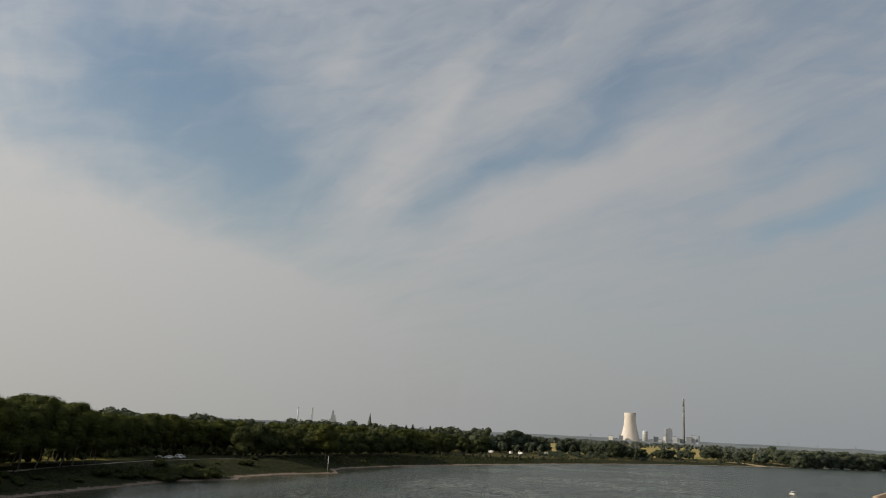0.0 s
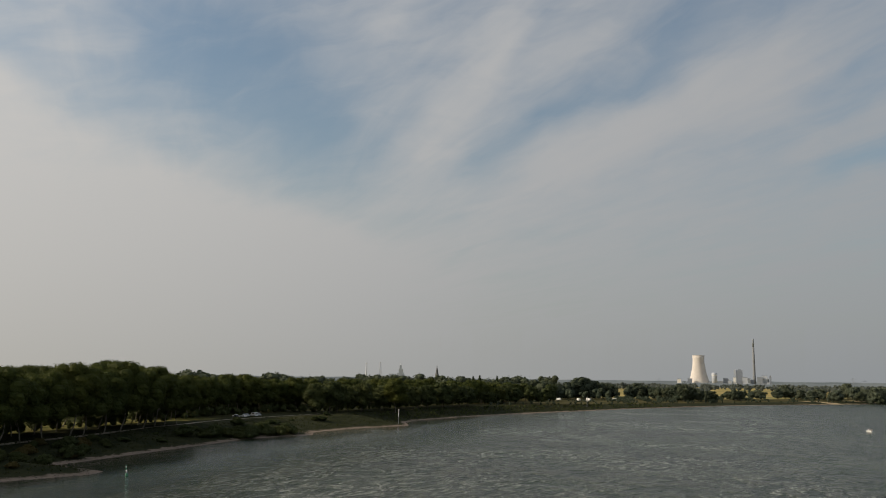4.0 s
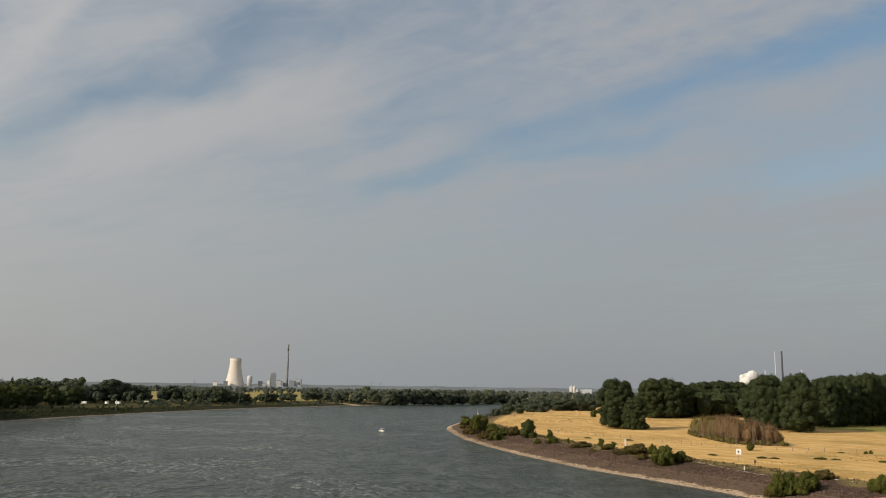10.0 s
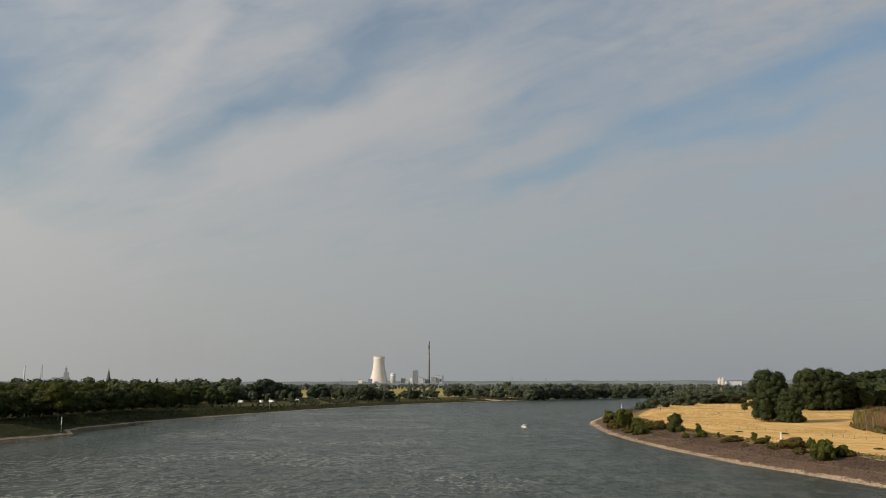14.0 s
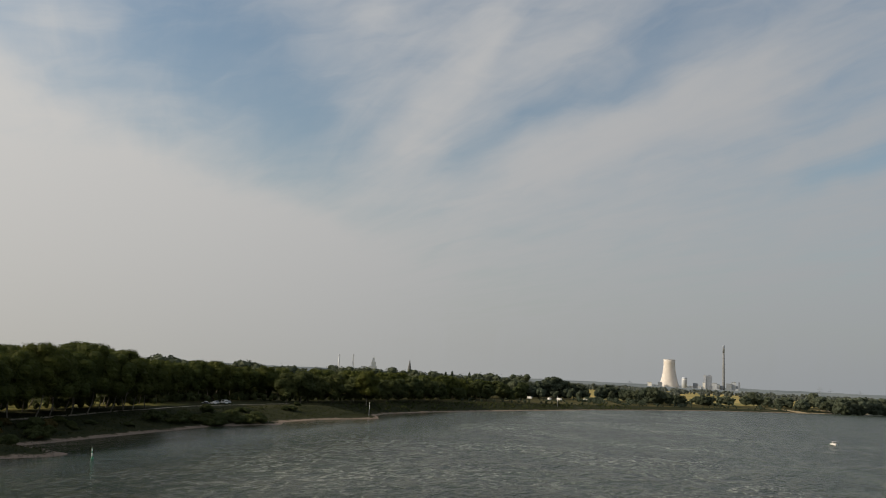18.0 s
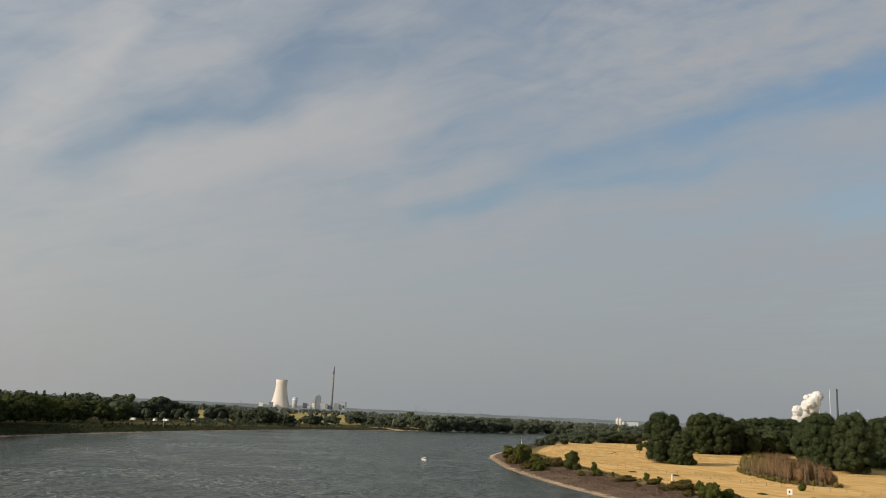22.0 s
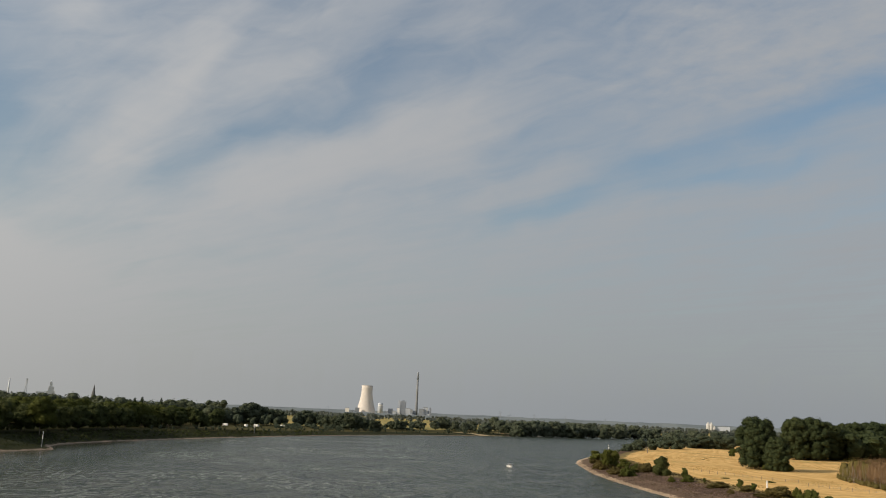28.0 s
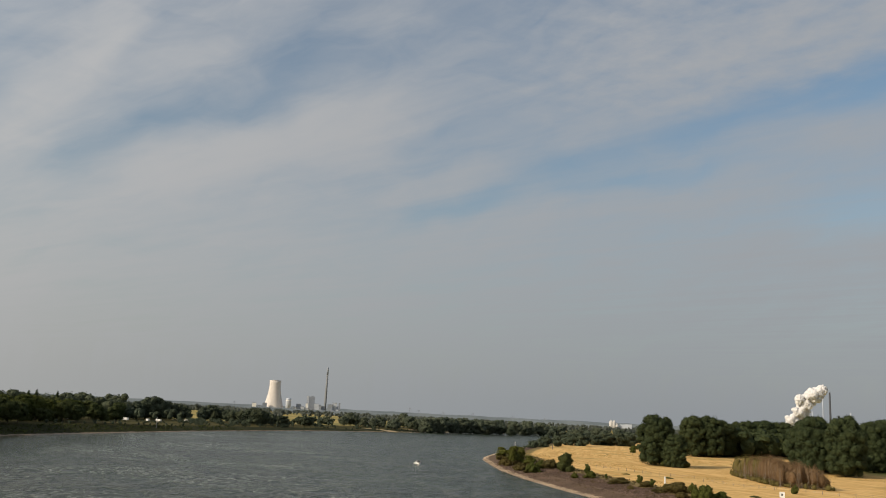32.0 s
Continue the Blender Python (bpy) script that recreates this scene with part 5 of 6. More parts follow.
    # masts of the high-voltage line
    for az, dist, h in ((8.6, 3700, 50), (9.2, 3900, 44), (10.85, 3800, 42), (12.9, 3900, 43), (15.5, 4000, 40), (-2.9, 4000, 40), (17.6, 4100, 40), (26.5, 3600, 38)):
        ob = thing("pylon", bearing(az, dist, 4), "thin grey lattice pylon on the horizon", "pylon", "pylons")
        for k in range(4):
            u = math.pi / 4 + math.pi / 2 * k
            part("leg", bar((3.6 * math.cos(u), 3.6 * math.sin(u), -1), (0.6 * math.cos(u), 0.6 * math.sin(u), h), 0.42, 4), CLADDING_DARK, ob)
        for z, w in ((0.62, 9), (0.78, 11), (0.92, 6)):
            part("crossarm", bar((-w, 0, h * z), (w, 0, h * z), 0.4, 4), CLADDING_DARK, ob)
        for k in range(5):
            z = h * 0.12 * k
            r = (3.6 - 3.0 * z / h) * 0.7
            part("brace", bar((-r, -r, z), (r, -r, z + h * 0.12), 0.2, 4), CONCRETE_DARK, ob)


far_industry()


# ---- steam that billows up behind the wood ----
def steam_puffs():
    ob = thing("steam_cloud", Matrix(), "billowing white steam rising behind the wood", "steam")
    out = []
    rng = np.random.default_rng(77)
    for k in range(130):
        bm = bmesh.new()
        bmesh.ops.create_icosphere(bm, subdivisions=4, radius=1.0)
        r = rng.uniform(6.0, 9.5) * (1.0 if k % 3 else 1.45) * (1.2 if k < 24 else 1.0)
        seed = Vector(rng.uniform(-50, 50, 3))
        for v in bm.verts:
            p = v.co.copy()
            q = 1 + 0.75 * (0.4 - abs(noise.noise(p * 1.7 + seed))) + 0.55 * (0.4 - abs(noise.noise(p * 3.3 + seed))) + 0.26 * (0.4 - abs(noise.noise(p * 7.5 + seed)))
            v.co = p * (r * q)
        puff = part("puff", bm, STEAM, ob, smooth=True)
        out.append((puff, -9 + 0.32 * k, Vector((rng.normal(0, 13), rng.normal(0, 10), rng.normal(0, 6)))))
    return out


PUFFS = steam_puffs()


def steam_track(age):
    """Where a puff is, so many seconds after it left the works."""
    el = np.interp(age, [0, 9, 18, 32, 46, 60], [-0.2, 0.5, 1.05, 2.3, 3.1, 3.7])
    az = np.interp(age, [0, 9, 18, 32, 46, 60], [32.7, 32.9, 33.2, 34.0, 34.95, 36.1])
    d = 3560
    return Vector((d * math.sin(radians(az)), d * math.cos(radians(az)), 24 + d * math.tan(radians(el))))


# ---- things on the water and on the banks ----
def boat_hull(length, beam, depth):
    bm = bmesh.new()
    rings = []
    for k in range(9):
        q = k / 8
        w = beam / 2 * (1 - max(0, q - 0.45) ** 2 / 0.32) * (0.92 + 0.08 * min(1, q * 4))
        w = max(w, 0.04)
        y = -length / 2 + length * q
        rise = 0.28 * q * q
        rings.append([bm.verts.new(p) for p in ((-w, y, depth + rise), (-w * 0.86, y, depth * 0.35 + rise * 0.5), (0, y, -0.25 + rise), (w * 0.86, y, depth * 0.35 + rise * 0.5), (w, y, depth + rise), (w * 0.8, y, depth + rise - 0.06), (-w * 0.8, y, depth + rise - 0.06))])
    for a, b in zip(rings, rings[1:]):
        for k in range(7):
            bm.faces.new((a[k], a[(k + 1) % 7], b[(k + 1) % 7], b[k]))
    bm.faces.new(rings[0])
    bm.faces.new(rings[-1][::-1])
    return bm


def motor_boat():
    ob = thing("motor_boat", Matrix(), "small white motor boat heading upstream on the river", "boat")
    part("hull", boat_hull(7.2, 2.7, 1.0), WHITE, ob, smooth=False)
    part("cabin", box(1.9, 2.4, 0.95, (0, 0.5, 1.0), 0.12), WHITE, ob)
    part("windscreen", box(1.7, 0.08, 0.5, (0, 1.74, 1.35)), GLASS, ob, "dark windscreen")
    for x in (-0.97, 0.97):
        part("side_window", box(0.06, 1.6, 0.4, (x, 0.5, 1.4)), GLASS, ob)
    part("canopy", box(2.0, 1.8, 0.12, (0, -1.5, 1.95), 0.05), BLACK, ob, "dark canvas canopy")
    for x in (-0.9, 0.9):
        part("canopy_pole", bar((x, -2.3, 0.9), (x, -2.3, 1.96), 0.03), STEEL, ob)
    part("outboard", box(0.5, 0.45, 1.1, (0, -3.75, 0.1), 0.08), BLACK, ob, "black outboard motor")
    part("rail", bar((-0.8, 1.9, 1.6), (0, 3.4, 1.75), 0.03), STEEL, ob)
    part("rail", bar((0.8, 1.9, 1.6), (0, 3.4, 1.75), 0.03), STEEL, ob)
    return ob


BOAT = motor_boat()

def spar_buoy(x, y, size, label, colour, word):
    ob = thing("spar_buoy", pose(x, y, 0, 4, -5, 0) @ Matrix.Scale(size, 4), label, "buoy", "river buoys")
    part("float", lathe([(0.12, -1.0), (0.36, -0.5), (0.38, 0.3), (0.2, 0.7)], 16), colour, ob, word + " float", True)
    part("mast", lathe([(0.17, 0.68), (0.15, 1.5)], 12), WHITE, ob, "white mast", True)
    part("band", lathe([(0.16, 1.5), (0.15, 2.0)], 12), colour, ob, word + " band", True)
    part("tip", lathe([(0.15, 2.0), (0.13, 2.4)], 12), WHITE, ob, smooth=True)
    part("topmark", lathe([(0.20, 2.4), (0.02, 2.7)], 12), colour, ob, word + " cone topmark")


spar_buoy(-134.6, 177.7, 1.0, "slim white and green spar buoy in the river", GREEN_PAINT, "green")
spar_buoy(212.0, 752.0, 2.2, "tall white spar buoy off the meadow's point", BLACK, "dark")


def river_mark(x, y, high, label, boards):
    ob = thing("river_mark", pose(x, y, ground_z(x, y) - 0.1, 0, 0, math.degrees(math.atan2(-x, y))), label, "river mark", "river marks")
    part("post", lathe([(0.16, -0.4), (0.16, high * 0.5)], 10), STEEL, ob)
    part("upper_post", lathe([(0.18, high * 0.5), (0.16, high)], 10), WHITE, ob, "white upper post")
    for z in (0.2, 0.35):
        part("rung", box(0.6, 0.06, 0.06, (0, -0.2, high * z)), STEEL, ob)
    if boards:
        part("cross_board", box(1.7, 0.1, 0.45, (0, -0.28, high * 0.72), 0.03), WHITE, ob, "white board")
        part("upright_board", box(0.45, 0.08, 2.0, (0, -0.38, high * 0.55), 0.03), WHITE, ob)
    else:
        part("collar", lathe([(0.18, high * 0.8), (0.26, high * 0.8), (0.26, high * 0.85), (0.18, high * 0.85)], 10, cap=False), STEEL, ob)


river_mark(-155.0, 424, 7.4, "slim white river mark pole on a small spit", False)
river_mark(-98, 740, 9.0, "white cross-shaped river mark on the far bank", True)

board = thing("river_sign", pose(144.4, 228.3, ground_z(144.4, 228.3), 0, 0, 148), "white square river sign on a post in the meadow", "sign")
part("post", lathe([(0.09, -0.3), (0.09, 3.6)], 10), STEEL, board)
part("panel", box(1.45, 0.08, 1.6, (0, 0.14, 2.1), 0.03), WHITE, board, "white square panel")
part("mark", box(0.42, 0.02, 0.62, (0.05, 0.192, 2.6)), BLACK, board, "black upright bar")
for z in (2.2, 3.5):
    part("bracket", box(0.5, 0.06, 0.08, (0, 0.07, z)), STEEL, board)
notice = thing("notice_board", pose(-186.3, 183.6, ground_z(-186.3, 183.6), 0, 0, 46), "small white notice board under the bank trees", "sign")
part("post", lathe([(0.06, -0.3), (0.06, 2.9)], 10), STEEL, notice)
part("panel", box(1.1, 0.06, 1.4, (0, -0.1, 1.5), 0.03), WHITE, notice, "white panel")
part("mark", box(0.35, 0.02, 0.6, (0, -0.145, 1.9)), BLACK, notice, "dark mark")
pole = thing("gauge_post", pose(140.0, 213.5, ground_z(140.0, 213.5), 0, 0, 30), "short dark post with a thick head", "post")
part("shaft", lathe([(0.10, -0.3), (0.10, 1.2)], 8), WOOD, pole)
part("head", box(0.42, 0.3, 0.9, (0, 0, 1.1), 0.06), BLACK, pole, "dark head")
stub = thing("marker_post", pose(135.1, 211.2, ground_z(135.1, 211.2), 2, 3, 0), "low white marker post by the bank's edge", "post")
part("shaft", box(0.28, 0.28, 1.1, (0, 0, 0), 0.04), WHITE, stub)
marker = thing("marker_post", pose(141.5, 298.5, ground_z(141.5, 298.5), 0, 0, 0), "short white marker post in the meadow", "post")
part("shaft", box(0.5, 0.5, 2.3, (0, 0, 0), 0.05), WHITE, marker)
part("cap", box(0.56, 0.56, 0.2, (0, 0, 2.3), 0.04), WHITE, marker)
stake = thing("wooden_stake", pose(203, 618, ground_z(203, 618), 0, 0, 0), "dark wooden stake at the meadow's edge", "post")
part("shaft", lathe([(0.3, -0.3), (0.26, 3.6), (0.05, 3.9)], 8), WOOD, stake)
part("crossbar", box(0.9, 0.2, 0.3, (0, 0, 2.9)), WOOD, stake)


def fence(points, step, label):
    ob = thing("pasture_fence", Matrix(), label, "fence", "pasture fences")
    spots = along(points, step)
    for x, y in spots:
        z = ground_z(x, y)
        part("post", bar((x, y, z - 0.3), (x + random.uniform(-0.06, 0.06), y, z + random.uniform(1.15, 1.4)), 0.09, 6, None, 0.075), WOOD, ob)
    for (ax, ay), (bx, by) in zip(spots, spots[1:]):
        for up in (0.6, 1.0):
            part("wire", bar((ax, ay, ground_z(ax, ay) + up), (bx, by, ground_z(bx, by) + up), 0.012, 3), STEEL, ob)


fence([(150, 390), (163, 346), (174, 330)], 5.5, "row of weathered fence posts in the meadow")
fence([(166, 316), (170.6, 295), (191, 270), (224.6, 258.8), (245, 247.7), (275, 236)], 5.5, "row of weathered fence posts in the meadow")


# ---- car park under the trees, caravans on the far bank ----
def car(m, paint, label, van=False):
    ob = thing("parked_car", m, label, "car", "parked cars")
    long, high = (4.9, 2.0) if van else (4.3, 1.48)
    bm = box(1.76, long, 0.62, (0, 0, 0.32), 0.14)
    part("body", bm, paint, ob)
    bm = bmesh.new()
    lo, hi = (0.46, 0.44) if van else (0.34, 0.2)
    ring = [(-0.84, -long * lo, 0.92), (0.84, -long * lo, 0.92), (0.84, long * (0.34 if van else 0.24), 0.92), (-0.84, long * (0.34 if van else 0.24), 0.92), (-0.66, -long * hi, high), (0.66, -long * hi, high), (0.66, long * (0.22 if van else 0.06), high), (-0.66, long * (0.22 if van else 0.06), high)]
    vs = [bm.verts.new(p) for p in ring]
    for f in ((0, 1, 5, 4), (1, 2, 6, 5), (2, 3, 7, 6), (3, 0, 4, 7), (4, 5, 6, 7), (3, 2, 1, 0)):
        bm.faces.new([vs[i] for i in f])
    bmesh.ops.bevel(bm, geom=list(bm.edges), offset=0.06, segments=2, affect="EDGES")
    part("cabin", bm, paint, ob)
    for x, turn in ((-0.775, 1), (0.775, -1)):
        part("side_window", box(0.03, long * 0.42, (high - 0.92) * 0.6, (x * 1.0, -long * 0.06, 1.0)), GLASS, ob)
    part("windscreen", box(1.3, 0.04, (high - 0.92) * 0.6, (0, long * (0.30 if van else 0.17), 1.0)), GLASS, ob)
    part("rear_window", box(1.2, 0.04, (high - 0.92) * 0.5, (0, -long * (0.455 if van else 0.285), 1.05)), GLASS, ob)
    for x in (-0.8, 0.8):
        for y in (-long * 0.31, long * 0.31):
            wheel = part("wheel", bar((x - 0.1, y, 0.32), (x + 0.1, y, 0.32), 0.32, 14), RUBBER, ob)
            part("rim", bar((x - 0.115, y, 0.32), (x + 0.115, y, 0.32), 0.19, 10), STEEL, wheel)
        part("headlight", box(0.34, 0.06, 0.16, (x * 0.72, long / 2, 0.62), 0.02), WHITE, ob)


CARS = ((-209, 352, 60, 2, False), (-212, 357, 62, 0, False), (-211, 362.5, 58, 0, False), (-213, 368, 64, 1, False), (-211.5, 373, 60, 0, True), (-213, 379, 61, 1, False))
WORDS = ("white", "silver", "black", "red", "blue")
for x, y, turn, paint, van in CARS:
    car(pose(x, y, ground_z(x, y) + 0.01, 0, 0, turn), PAINTS[paint], f"{WORDS[paint]} {'van' if van else 'car'} parked under the bank trees", van)


def caravan(m):
    ob = thing("caravan", m, "white caravan on the grass of the far bank", "caravan", "caravans")
    part("body", box(2.3, 6.2, 2.2, (0, 0, 0.5), 0.3), WHITE, ob)
    for y in (-1.8, 0.2, 1.9):
        part("window", box(0.05, 1.0, 0.7, (1.16, y, 1.4)), GLASS, ob)
    for x in (-1.05, 1.05):
        part("wheel", bar((x - 0.1, 0, 0.33), (x + 0.1, 0, 0.33), 0.33, 12), RUBBER, ob)
    part("drawbar", bar((0, 3.0, 0.5), (0, 4.3, 0.5), 0.06), STEEL, ob)


for x, y, turn in ((-200, 797, 15), (-180, 792, 60), (-170, 880, 35), (-150, 848, 10), (-144, 866, 70), (-124, 872, 25), (-116, 888, 50), (-93, 932, 75), (-45, 1120, 40)):
    caravan(pose(x, y, ground_z(x, y), 0, 0, turn))


def kerb():
    ob = thing("bank_kerb", Matrix(), "pale concrete kerb along the top of the brown bank", "kerb")
    spots = along([(133.0, 241), (133.6, 222), (134.1, 203), (140.2, 186.6), (143.5, 175.7)], 1.5)
    rng = random.Random(91)
    for (ax, ay), (bx, by) in zip(spots, spots[1:]):
        if rng.random() < 0.38:
            continue
        z = ground_z(ax, ay)
        part("kerb_stone", box(0.2, rng.uniform(0.7, 1.42), 0.38, (ax, ay, z - rng.uniform(0.24, 0.34)), 0.04, None, math.degrees(math.atan2(ax - bx, by - ay))), STONE_PALE, ob)


STONE_PALE = plain("pale_concrete", (0.26, 0.245, 0.22), (0.44, 0.42, 0.39), 1.2, 0.9)
kerb()


def bank_path():
    line = [(-186, 130), (-189, 170), (-192.5, 205), (-194, 226), (-196, 246), (-201, 279), (-204, 313), (-206, 340), (-203, 380), (-199, 420)]
    verts, faces = [], []
    for x, y in along(line, 3.0):
        for off in (-0.9, 0.0, 0.9):
            verts.append((x + off, y, ground_z(x + off, y) + (0.07 if off == 0 else 0.03)))
    for k in range(len(verts) // 3 - 1):
        for j in range(2):
            faces.append((3 * k + j, 3 * k + j + 1, 3 * k + j + 4, 3 * k + j + 3))
    tagged(mesh_object("path", verts, faces, GRAVEL), "pale gravel path under the bank trees", "path", kind="structure")


GRAVEL = plain("pale_gravel", (0.14, 0.12, 0.085), (0.34, 0.29, 0.215), 0.5, 0.95, coarse=0.15)
bank_path()


# ---- stones and weeds that nobody could count ----
def rocks(name, line, count, seed, inland, size, label, mat):
    rng = np.random.default_rng(seed)
    spots = np.array(along(line, 1.0))
    cube = np.array([(x, y, z) for x in (-1, 1) for y in (-1, 1) for z in (-1, 1)], float)
    quads = np.array([(0, 1, 3, 2), (4, 6, 7, 5), (0, 4, 5, 1), (2, 3, 7, 6), (0, 2, 6, 4), (1, 5, 7, 3)])
    p = spots[rng.integers(len(spots), size=count)] + rng.uniform(-1, 1, (count, 2)) * 1.5
    p[:, 0] += rng.uniform(inland[0], inland[1], count)
    z = ground_height(p[:, 0], p[:, 1])
    s = size * rng.uniform(0.4, 1.3, (count, 1, 1)) * rng.uniform(0.6, 1.3, (count, 1, 3))
    v = cube[None] * s + rng.uniform(-0.25, 0.25, (count, 8, 3)) * s
    v += np.stack([p[:, 0], p[:, 1], z + size * 0.15], 1)[:, None]
    f = quads[None] + 8 * np.arange(count)[:, None, None]
    return tagged(mesh_object(name, v.reshape(-1, 3), f.reshape(-1, 4), mat), label, "stones", kind="stuff")


rocks("shore_stones", [(117.5, 160), (116, 190), (111, 222), (105.8, 250), (103.2, 305), (103.5, 352), (107, 405), (116, 465), (121.5, 500)], 4200, 41, (-0.3, 1.7), 0.13, "pale stones along the meadow's shore", STONE)
BROWN_STONE = plain("brown_riprap_stone", (0.064, 0.043, 0.033), (0.180, 0.123, 0.090), 0.7, 0.95)
rocks("riprap_stones", [(117.5, 160), (116, 190), (111, 222), (105.8, 250), (103.2, 305), (103.5, 352), (107, 405), (116, 465)], 9000, 43, (2.6, 21), 0.15, "brown riprap stones on the meadow's bank", BROWN_STONE)
rocks("shore_stones", [(-155, 127), (-155, 150), (-144, 177), (-167, 190), (-170, 246), (-174, 300), (-168, 330), (-163, 352), (-164, 385), (-149, 424)], 1500, 42, (-1.8, 0.3), 0.11, "greyish stones along the wooded shore", STONE_DULL)


def tufts(name, seed, count, place, size, mat, label, category):
    """Small fans of blades on the ground."""
    rng = np.random.default_rng(seed)
    p = place(rng, count)
    z = ground_height(p[:, 0], p[:, 1])
    n = len(p)
    verts = np.zeros((n, 5, 3, 3))
    for k in range(5):
        a, tilt = rng.uniform(0, 6.28, n), rng.uniform(0.15, 0.9, n)
        s = size * rng.uniform(0.5, 1.4, n)
        out = np.stack([np.cos(a) * tilt, np.sin(a) * tilt, np.ones(n)], 1) * s[:, None]
        side = np.stack([-np.sin(a), np.cos(a), np.zeros(n)], 1) * (s * 0.35)[:, None]
        foot = np.stack([p[:, 0] + rng.uniform(-0.3, 0.3, n), p[:, 1] + rng.uniform(-0.3, 0.3, n), z - 0.05], 1)
        verts[:, k, 0], verts[:, k, 1], verts[:, k, 2] = foot - side, foot + side, foot + out
    faces = np.arange(n * 15).reshape(-1, 3)
    return tagged(mesh_object(name, verts.reshape(-1, 3), faces, mat), label, category, kind="stuff")


def on_meadow(rng, count):
    p = np.stack([rng.uniform(115, 330, count * 3), rng.uniform(150, 560, count * 3)], 1)
    _, east = bank_distances(p[:, 0], p[:, 1])
    streak = np.sin(p[:, 0] * 0.11 + p[:, 1] * 0.02) + 0.8 * np.sin(p[:, 0] * 0.043 - p[:, 1] * 0.061 + 1.0)
    return p[(east > 26) & (streak > 0.55)][:count]


def on_brown_bank(rng, count):
    p = np.stack([rng.uniform(100, 150, count * 6), rng.uniform(140, 480, count * 6)], 1)
    _, east = bank_distances(p[:, 0], p[:, 1])
    return p[(east > 8) & (east < 30) & (rng.uniform(0, 30, len(p)) < east)][:count]


def on_west_bank(rng, count):
    p = np.stack([rng.uniform(-200, -90, count * 7), rng.uniform(100, 780, count * 7)], 1)
    west, _ = bank_distances(p[:, 0], p[:, 1])
    return p[(west > 5) & (west < 30)][:count]


tufts("dry_grass", 51, 3200, on_meadow, 0.32, GRASS_DRY, "dry golden grass tufts in the meadow", "grass")
tufts("bank_weeds", 52, 2600, on_brown_bank, 0.34, GRASS_WEED, "brown and olive weeds on the stony bank", "weeds")
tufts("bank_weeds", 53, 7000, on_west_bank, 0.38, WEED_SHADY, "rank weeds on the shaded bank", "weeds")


# ---- the bridge: walkway and red parapet ----
ACROSS = 75.0     # bearing along which the bridge runs
RAIL_TOP, RAIL_NEAR, RAIL_WIDE = 23.60, 2.13, 0.22
BRIDGE = pose(0, 0, 0, 0, 0, 90 - ACROSS)


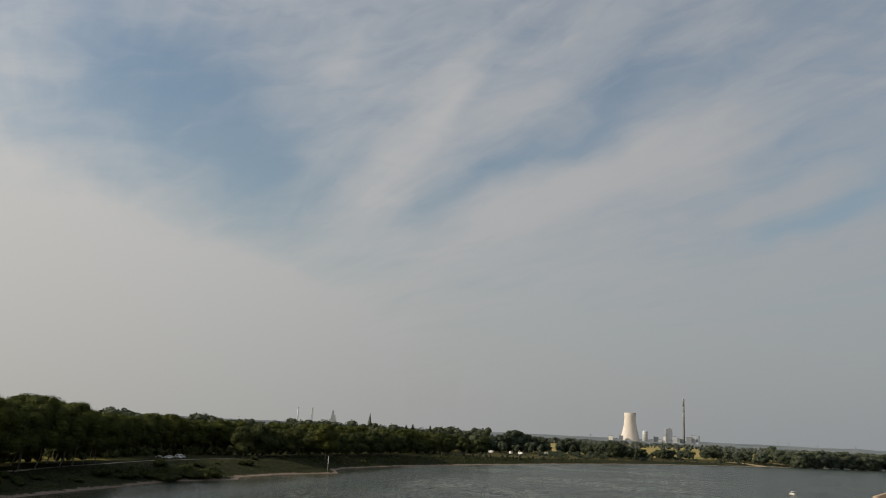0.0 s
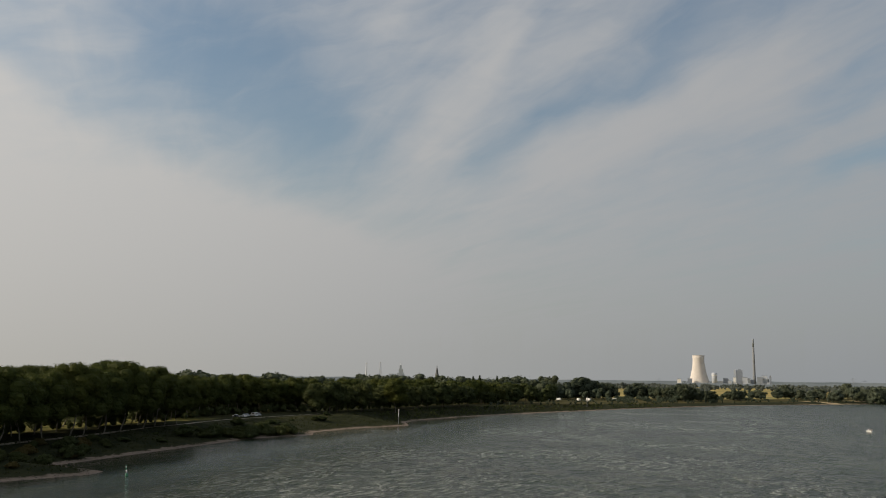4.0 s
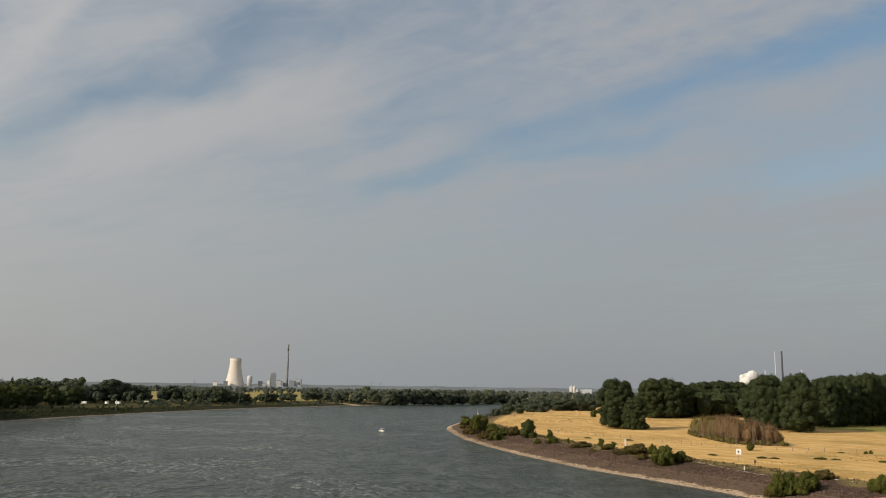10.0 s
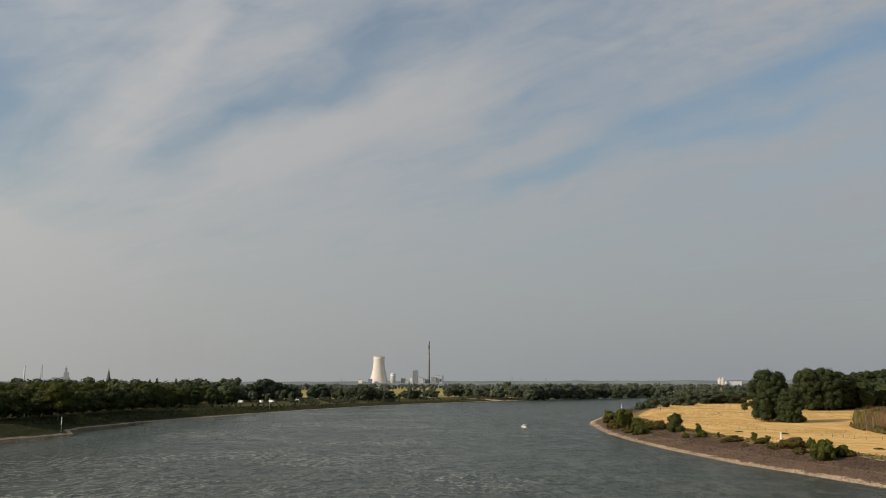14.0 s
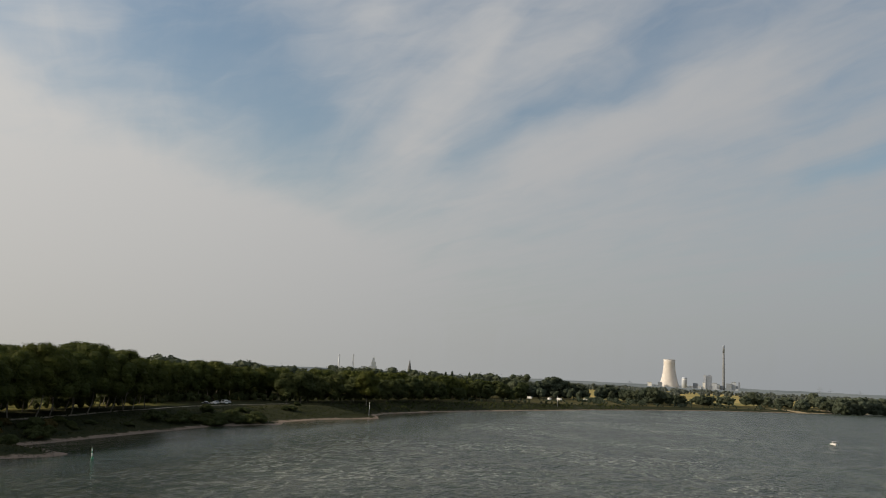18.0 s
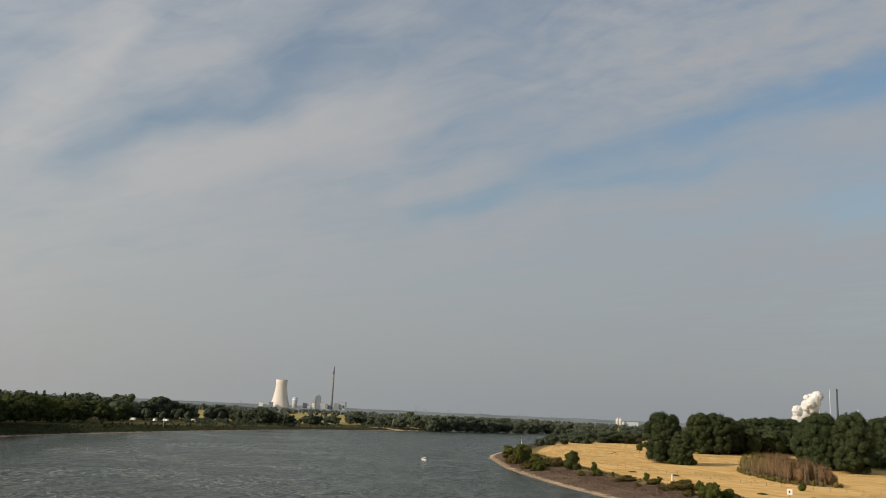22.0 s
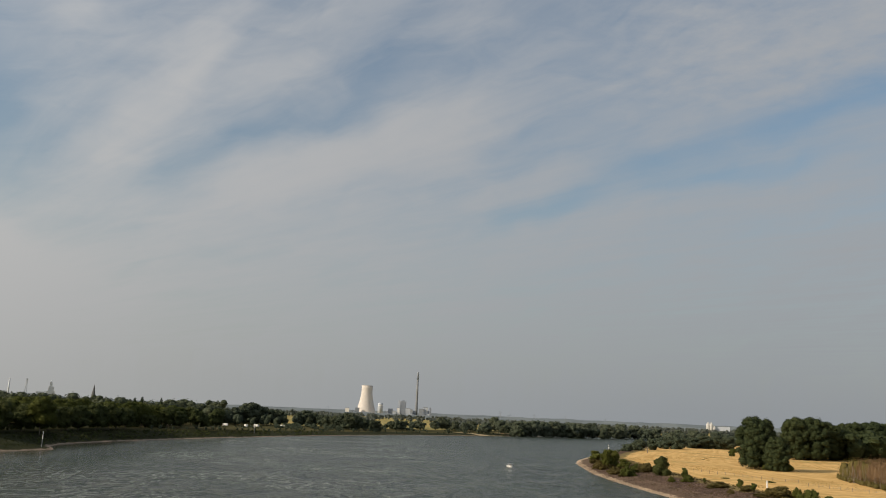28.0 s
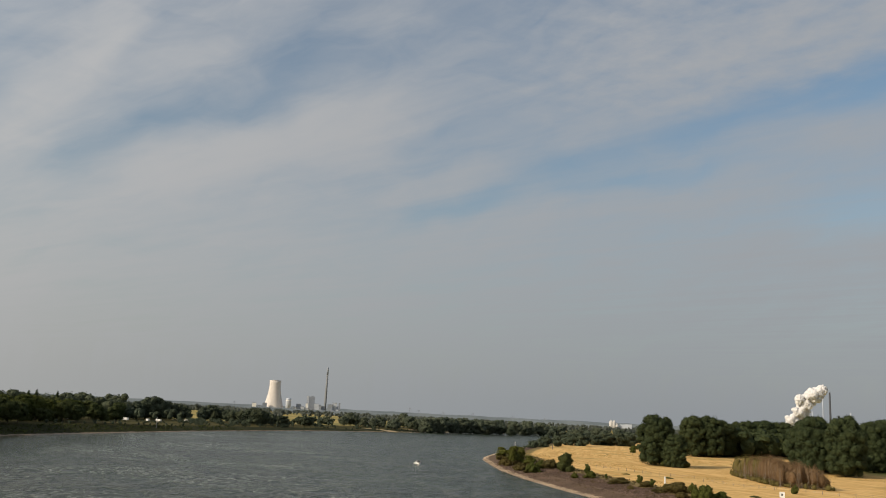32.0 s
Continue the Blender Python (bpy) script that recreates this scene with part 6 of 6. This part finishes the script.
def bridge():
    deck = part("bridge_deck", box(560, 4.6, 0.5, (0, 0.6, 21.9)), ASPHALT)
    deck.matrix_basis = BRIDGE
    tagged(deck, "dark asphalt walkway of the bridge", "bridge deck", kind="structure")
    # parapet beam in lengths of six metres, butted with a narrow gap
    for k in range(-5, 6):
        x0 = 2.58 + 6.0 * k
        ob = thing("parapet_beam", BRIDGE @ Matrix.Translation((x0 + 3.0, RAIL_NEAR + RAIL_WIDE / 2, 0)), "red painted steel parapet beam with worn edges", "parapet", "parapet beams")
        bm = box(5.975, RAIL_WIDE, 0.46, (0, 0, RAIL_TOP - 0.46), 0.028)
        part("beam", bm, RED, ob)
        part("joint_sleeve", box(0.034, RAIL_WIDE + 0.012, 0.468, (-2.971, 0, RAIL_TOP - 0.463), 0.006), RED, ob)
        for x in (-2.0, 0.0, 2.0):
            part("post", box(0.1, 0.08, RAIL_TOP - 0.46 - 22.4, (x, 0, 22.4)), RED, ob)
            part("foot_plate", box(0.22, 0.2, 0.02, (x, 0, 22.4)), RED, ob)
    # scrawl on the beam: white strokes, no legible words
    tag = thing("spray_scrawl", BRIDGE @ Matrix.Translation((0, RAIL_NEAR - 0.003, 0)), "white sprayed scrawl on the red parapet", "graffiti")
    strokes = (
        [(4.0, -0.05), (4.06, -0.13), (4.08, -0.2)], [(4.13, -0.04), (4.2, -0.1), (4.22, -0.16)], [(4.24, -0.04), (4.32, -0.1), (4.34, -0.15)],
        [(4.46, -0.03), (4.44, -0.15), (4.47, -0.28), (4.5, -0.36)], [(4.98, -0.02), (5.02, -0.1), (4.8, -0.24), (4.5, -0.3)], [(4.62, -0.26), (4.8, -0.3), (5.0, -0.36)],
        [(4.95, -0.3), (5.1, -0.2), (5.12, -0.27), (4.98, -0.34), (5.12, -0.38), (5.25, -0.34)], [(5.34, -0.03), (5.36, -0.2), (5.34, -0.36)], [(5.7, -0.12), (5.85, -0.2), (5.7, -0.3), (5.95, -0.36)],
        [(2.0, -0.03), (2.18, -0.04), (2.3, -0.1), (2.42, -0.2)], [(1.2, -0.05), (1.5, -0.06), (1.7, -0.14)], [(4.1, -0.3), (4.13, -0.36)],
    )
    for points in strokes:
        curve = bpy.data.curves.new("stroke", "CURVE")
        curve.dimensions = "3D"
        line = curve.splines.new("BEZIER")
        line.bezier_points.add(len(points) - 1)
        for spot, (x, z) in zip(line.bezier_points, points):
            x = 3.67 + (x - 4.0) * 0.45 if x > 3 else x
            spot.co = (x, 0, RAIL_TOP + z * 0.95 + 0.012)
            spot.handle_left_type = spot.handle_right_type = "AUTO"
        curve.bevel_depth, curve.bevel_resolution, curve.resolution_u = 0.015, 1, 8
        line_ob = bpy.data.objects.new("stroke", curve)
        scene.collection.objects.link(line_ob)
        data = bpy.data.meshes.new_from_object(line_ob.evaluated_get(bpy.context.evaluated_depsgraph_get()))
        bpy.data.objects.remove(line_ob)
        for v in data.vertices:
            v.co.y *= 0.05
        data.materials.append(SPRAY)
        stroke = new("stroke", data)
        stroke.parent = tag


bridge()


# ---- what moves ----
def motions():
    # the current carries the ripples downstream
    walk(water, [(0.0, pose(0, 0, 0)), (32.0, pose(-1.5, 34, 0))])
    # the boat works its way up the river
    rows = []
    for t, dist in ((0, 497), (8, 478), (16, 460), (24, 443), (32, 426)):
        rows.append((t, pose(dist * math.sin(radians(9.34)), dist * math.cos(radians(9.34)), -0.05, 0.6 * math.sin(t), 1.2 * math.cos(t * 0.9), 182 + 8 * math.sin(t * 0.4))))
    walk(BOAT, rows)
    for puff, start, offset in PUFFS:
        rows = []
        for k in range(9):
            t = 4.0 * k
            age = t - start
            at = steam_track(max(age, -6)) + offset
            if age < 0:
                at.z += age * 2.5
            rows.append((t, pose(*at, 0, 0, 1.3 * t)))
        walk(puff, rows)


motions()
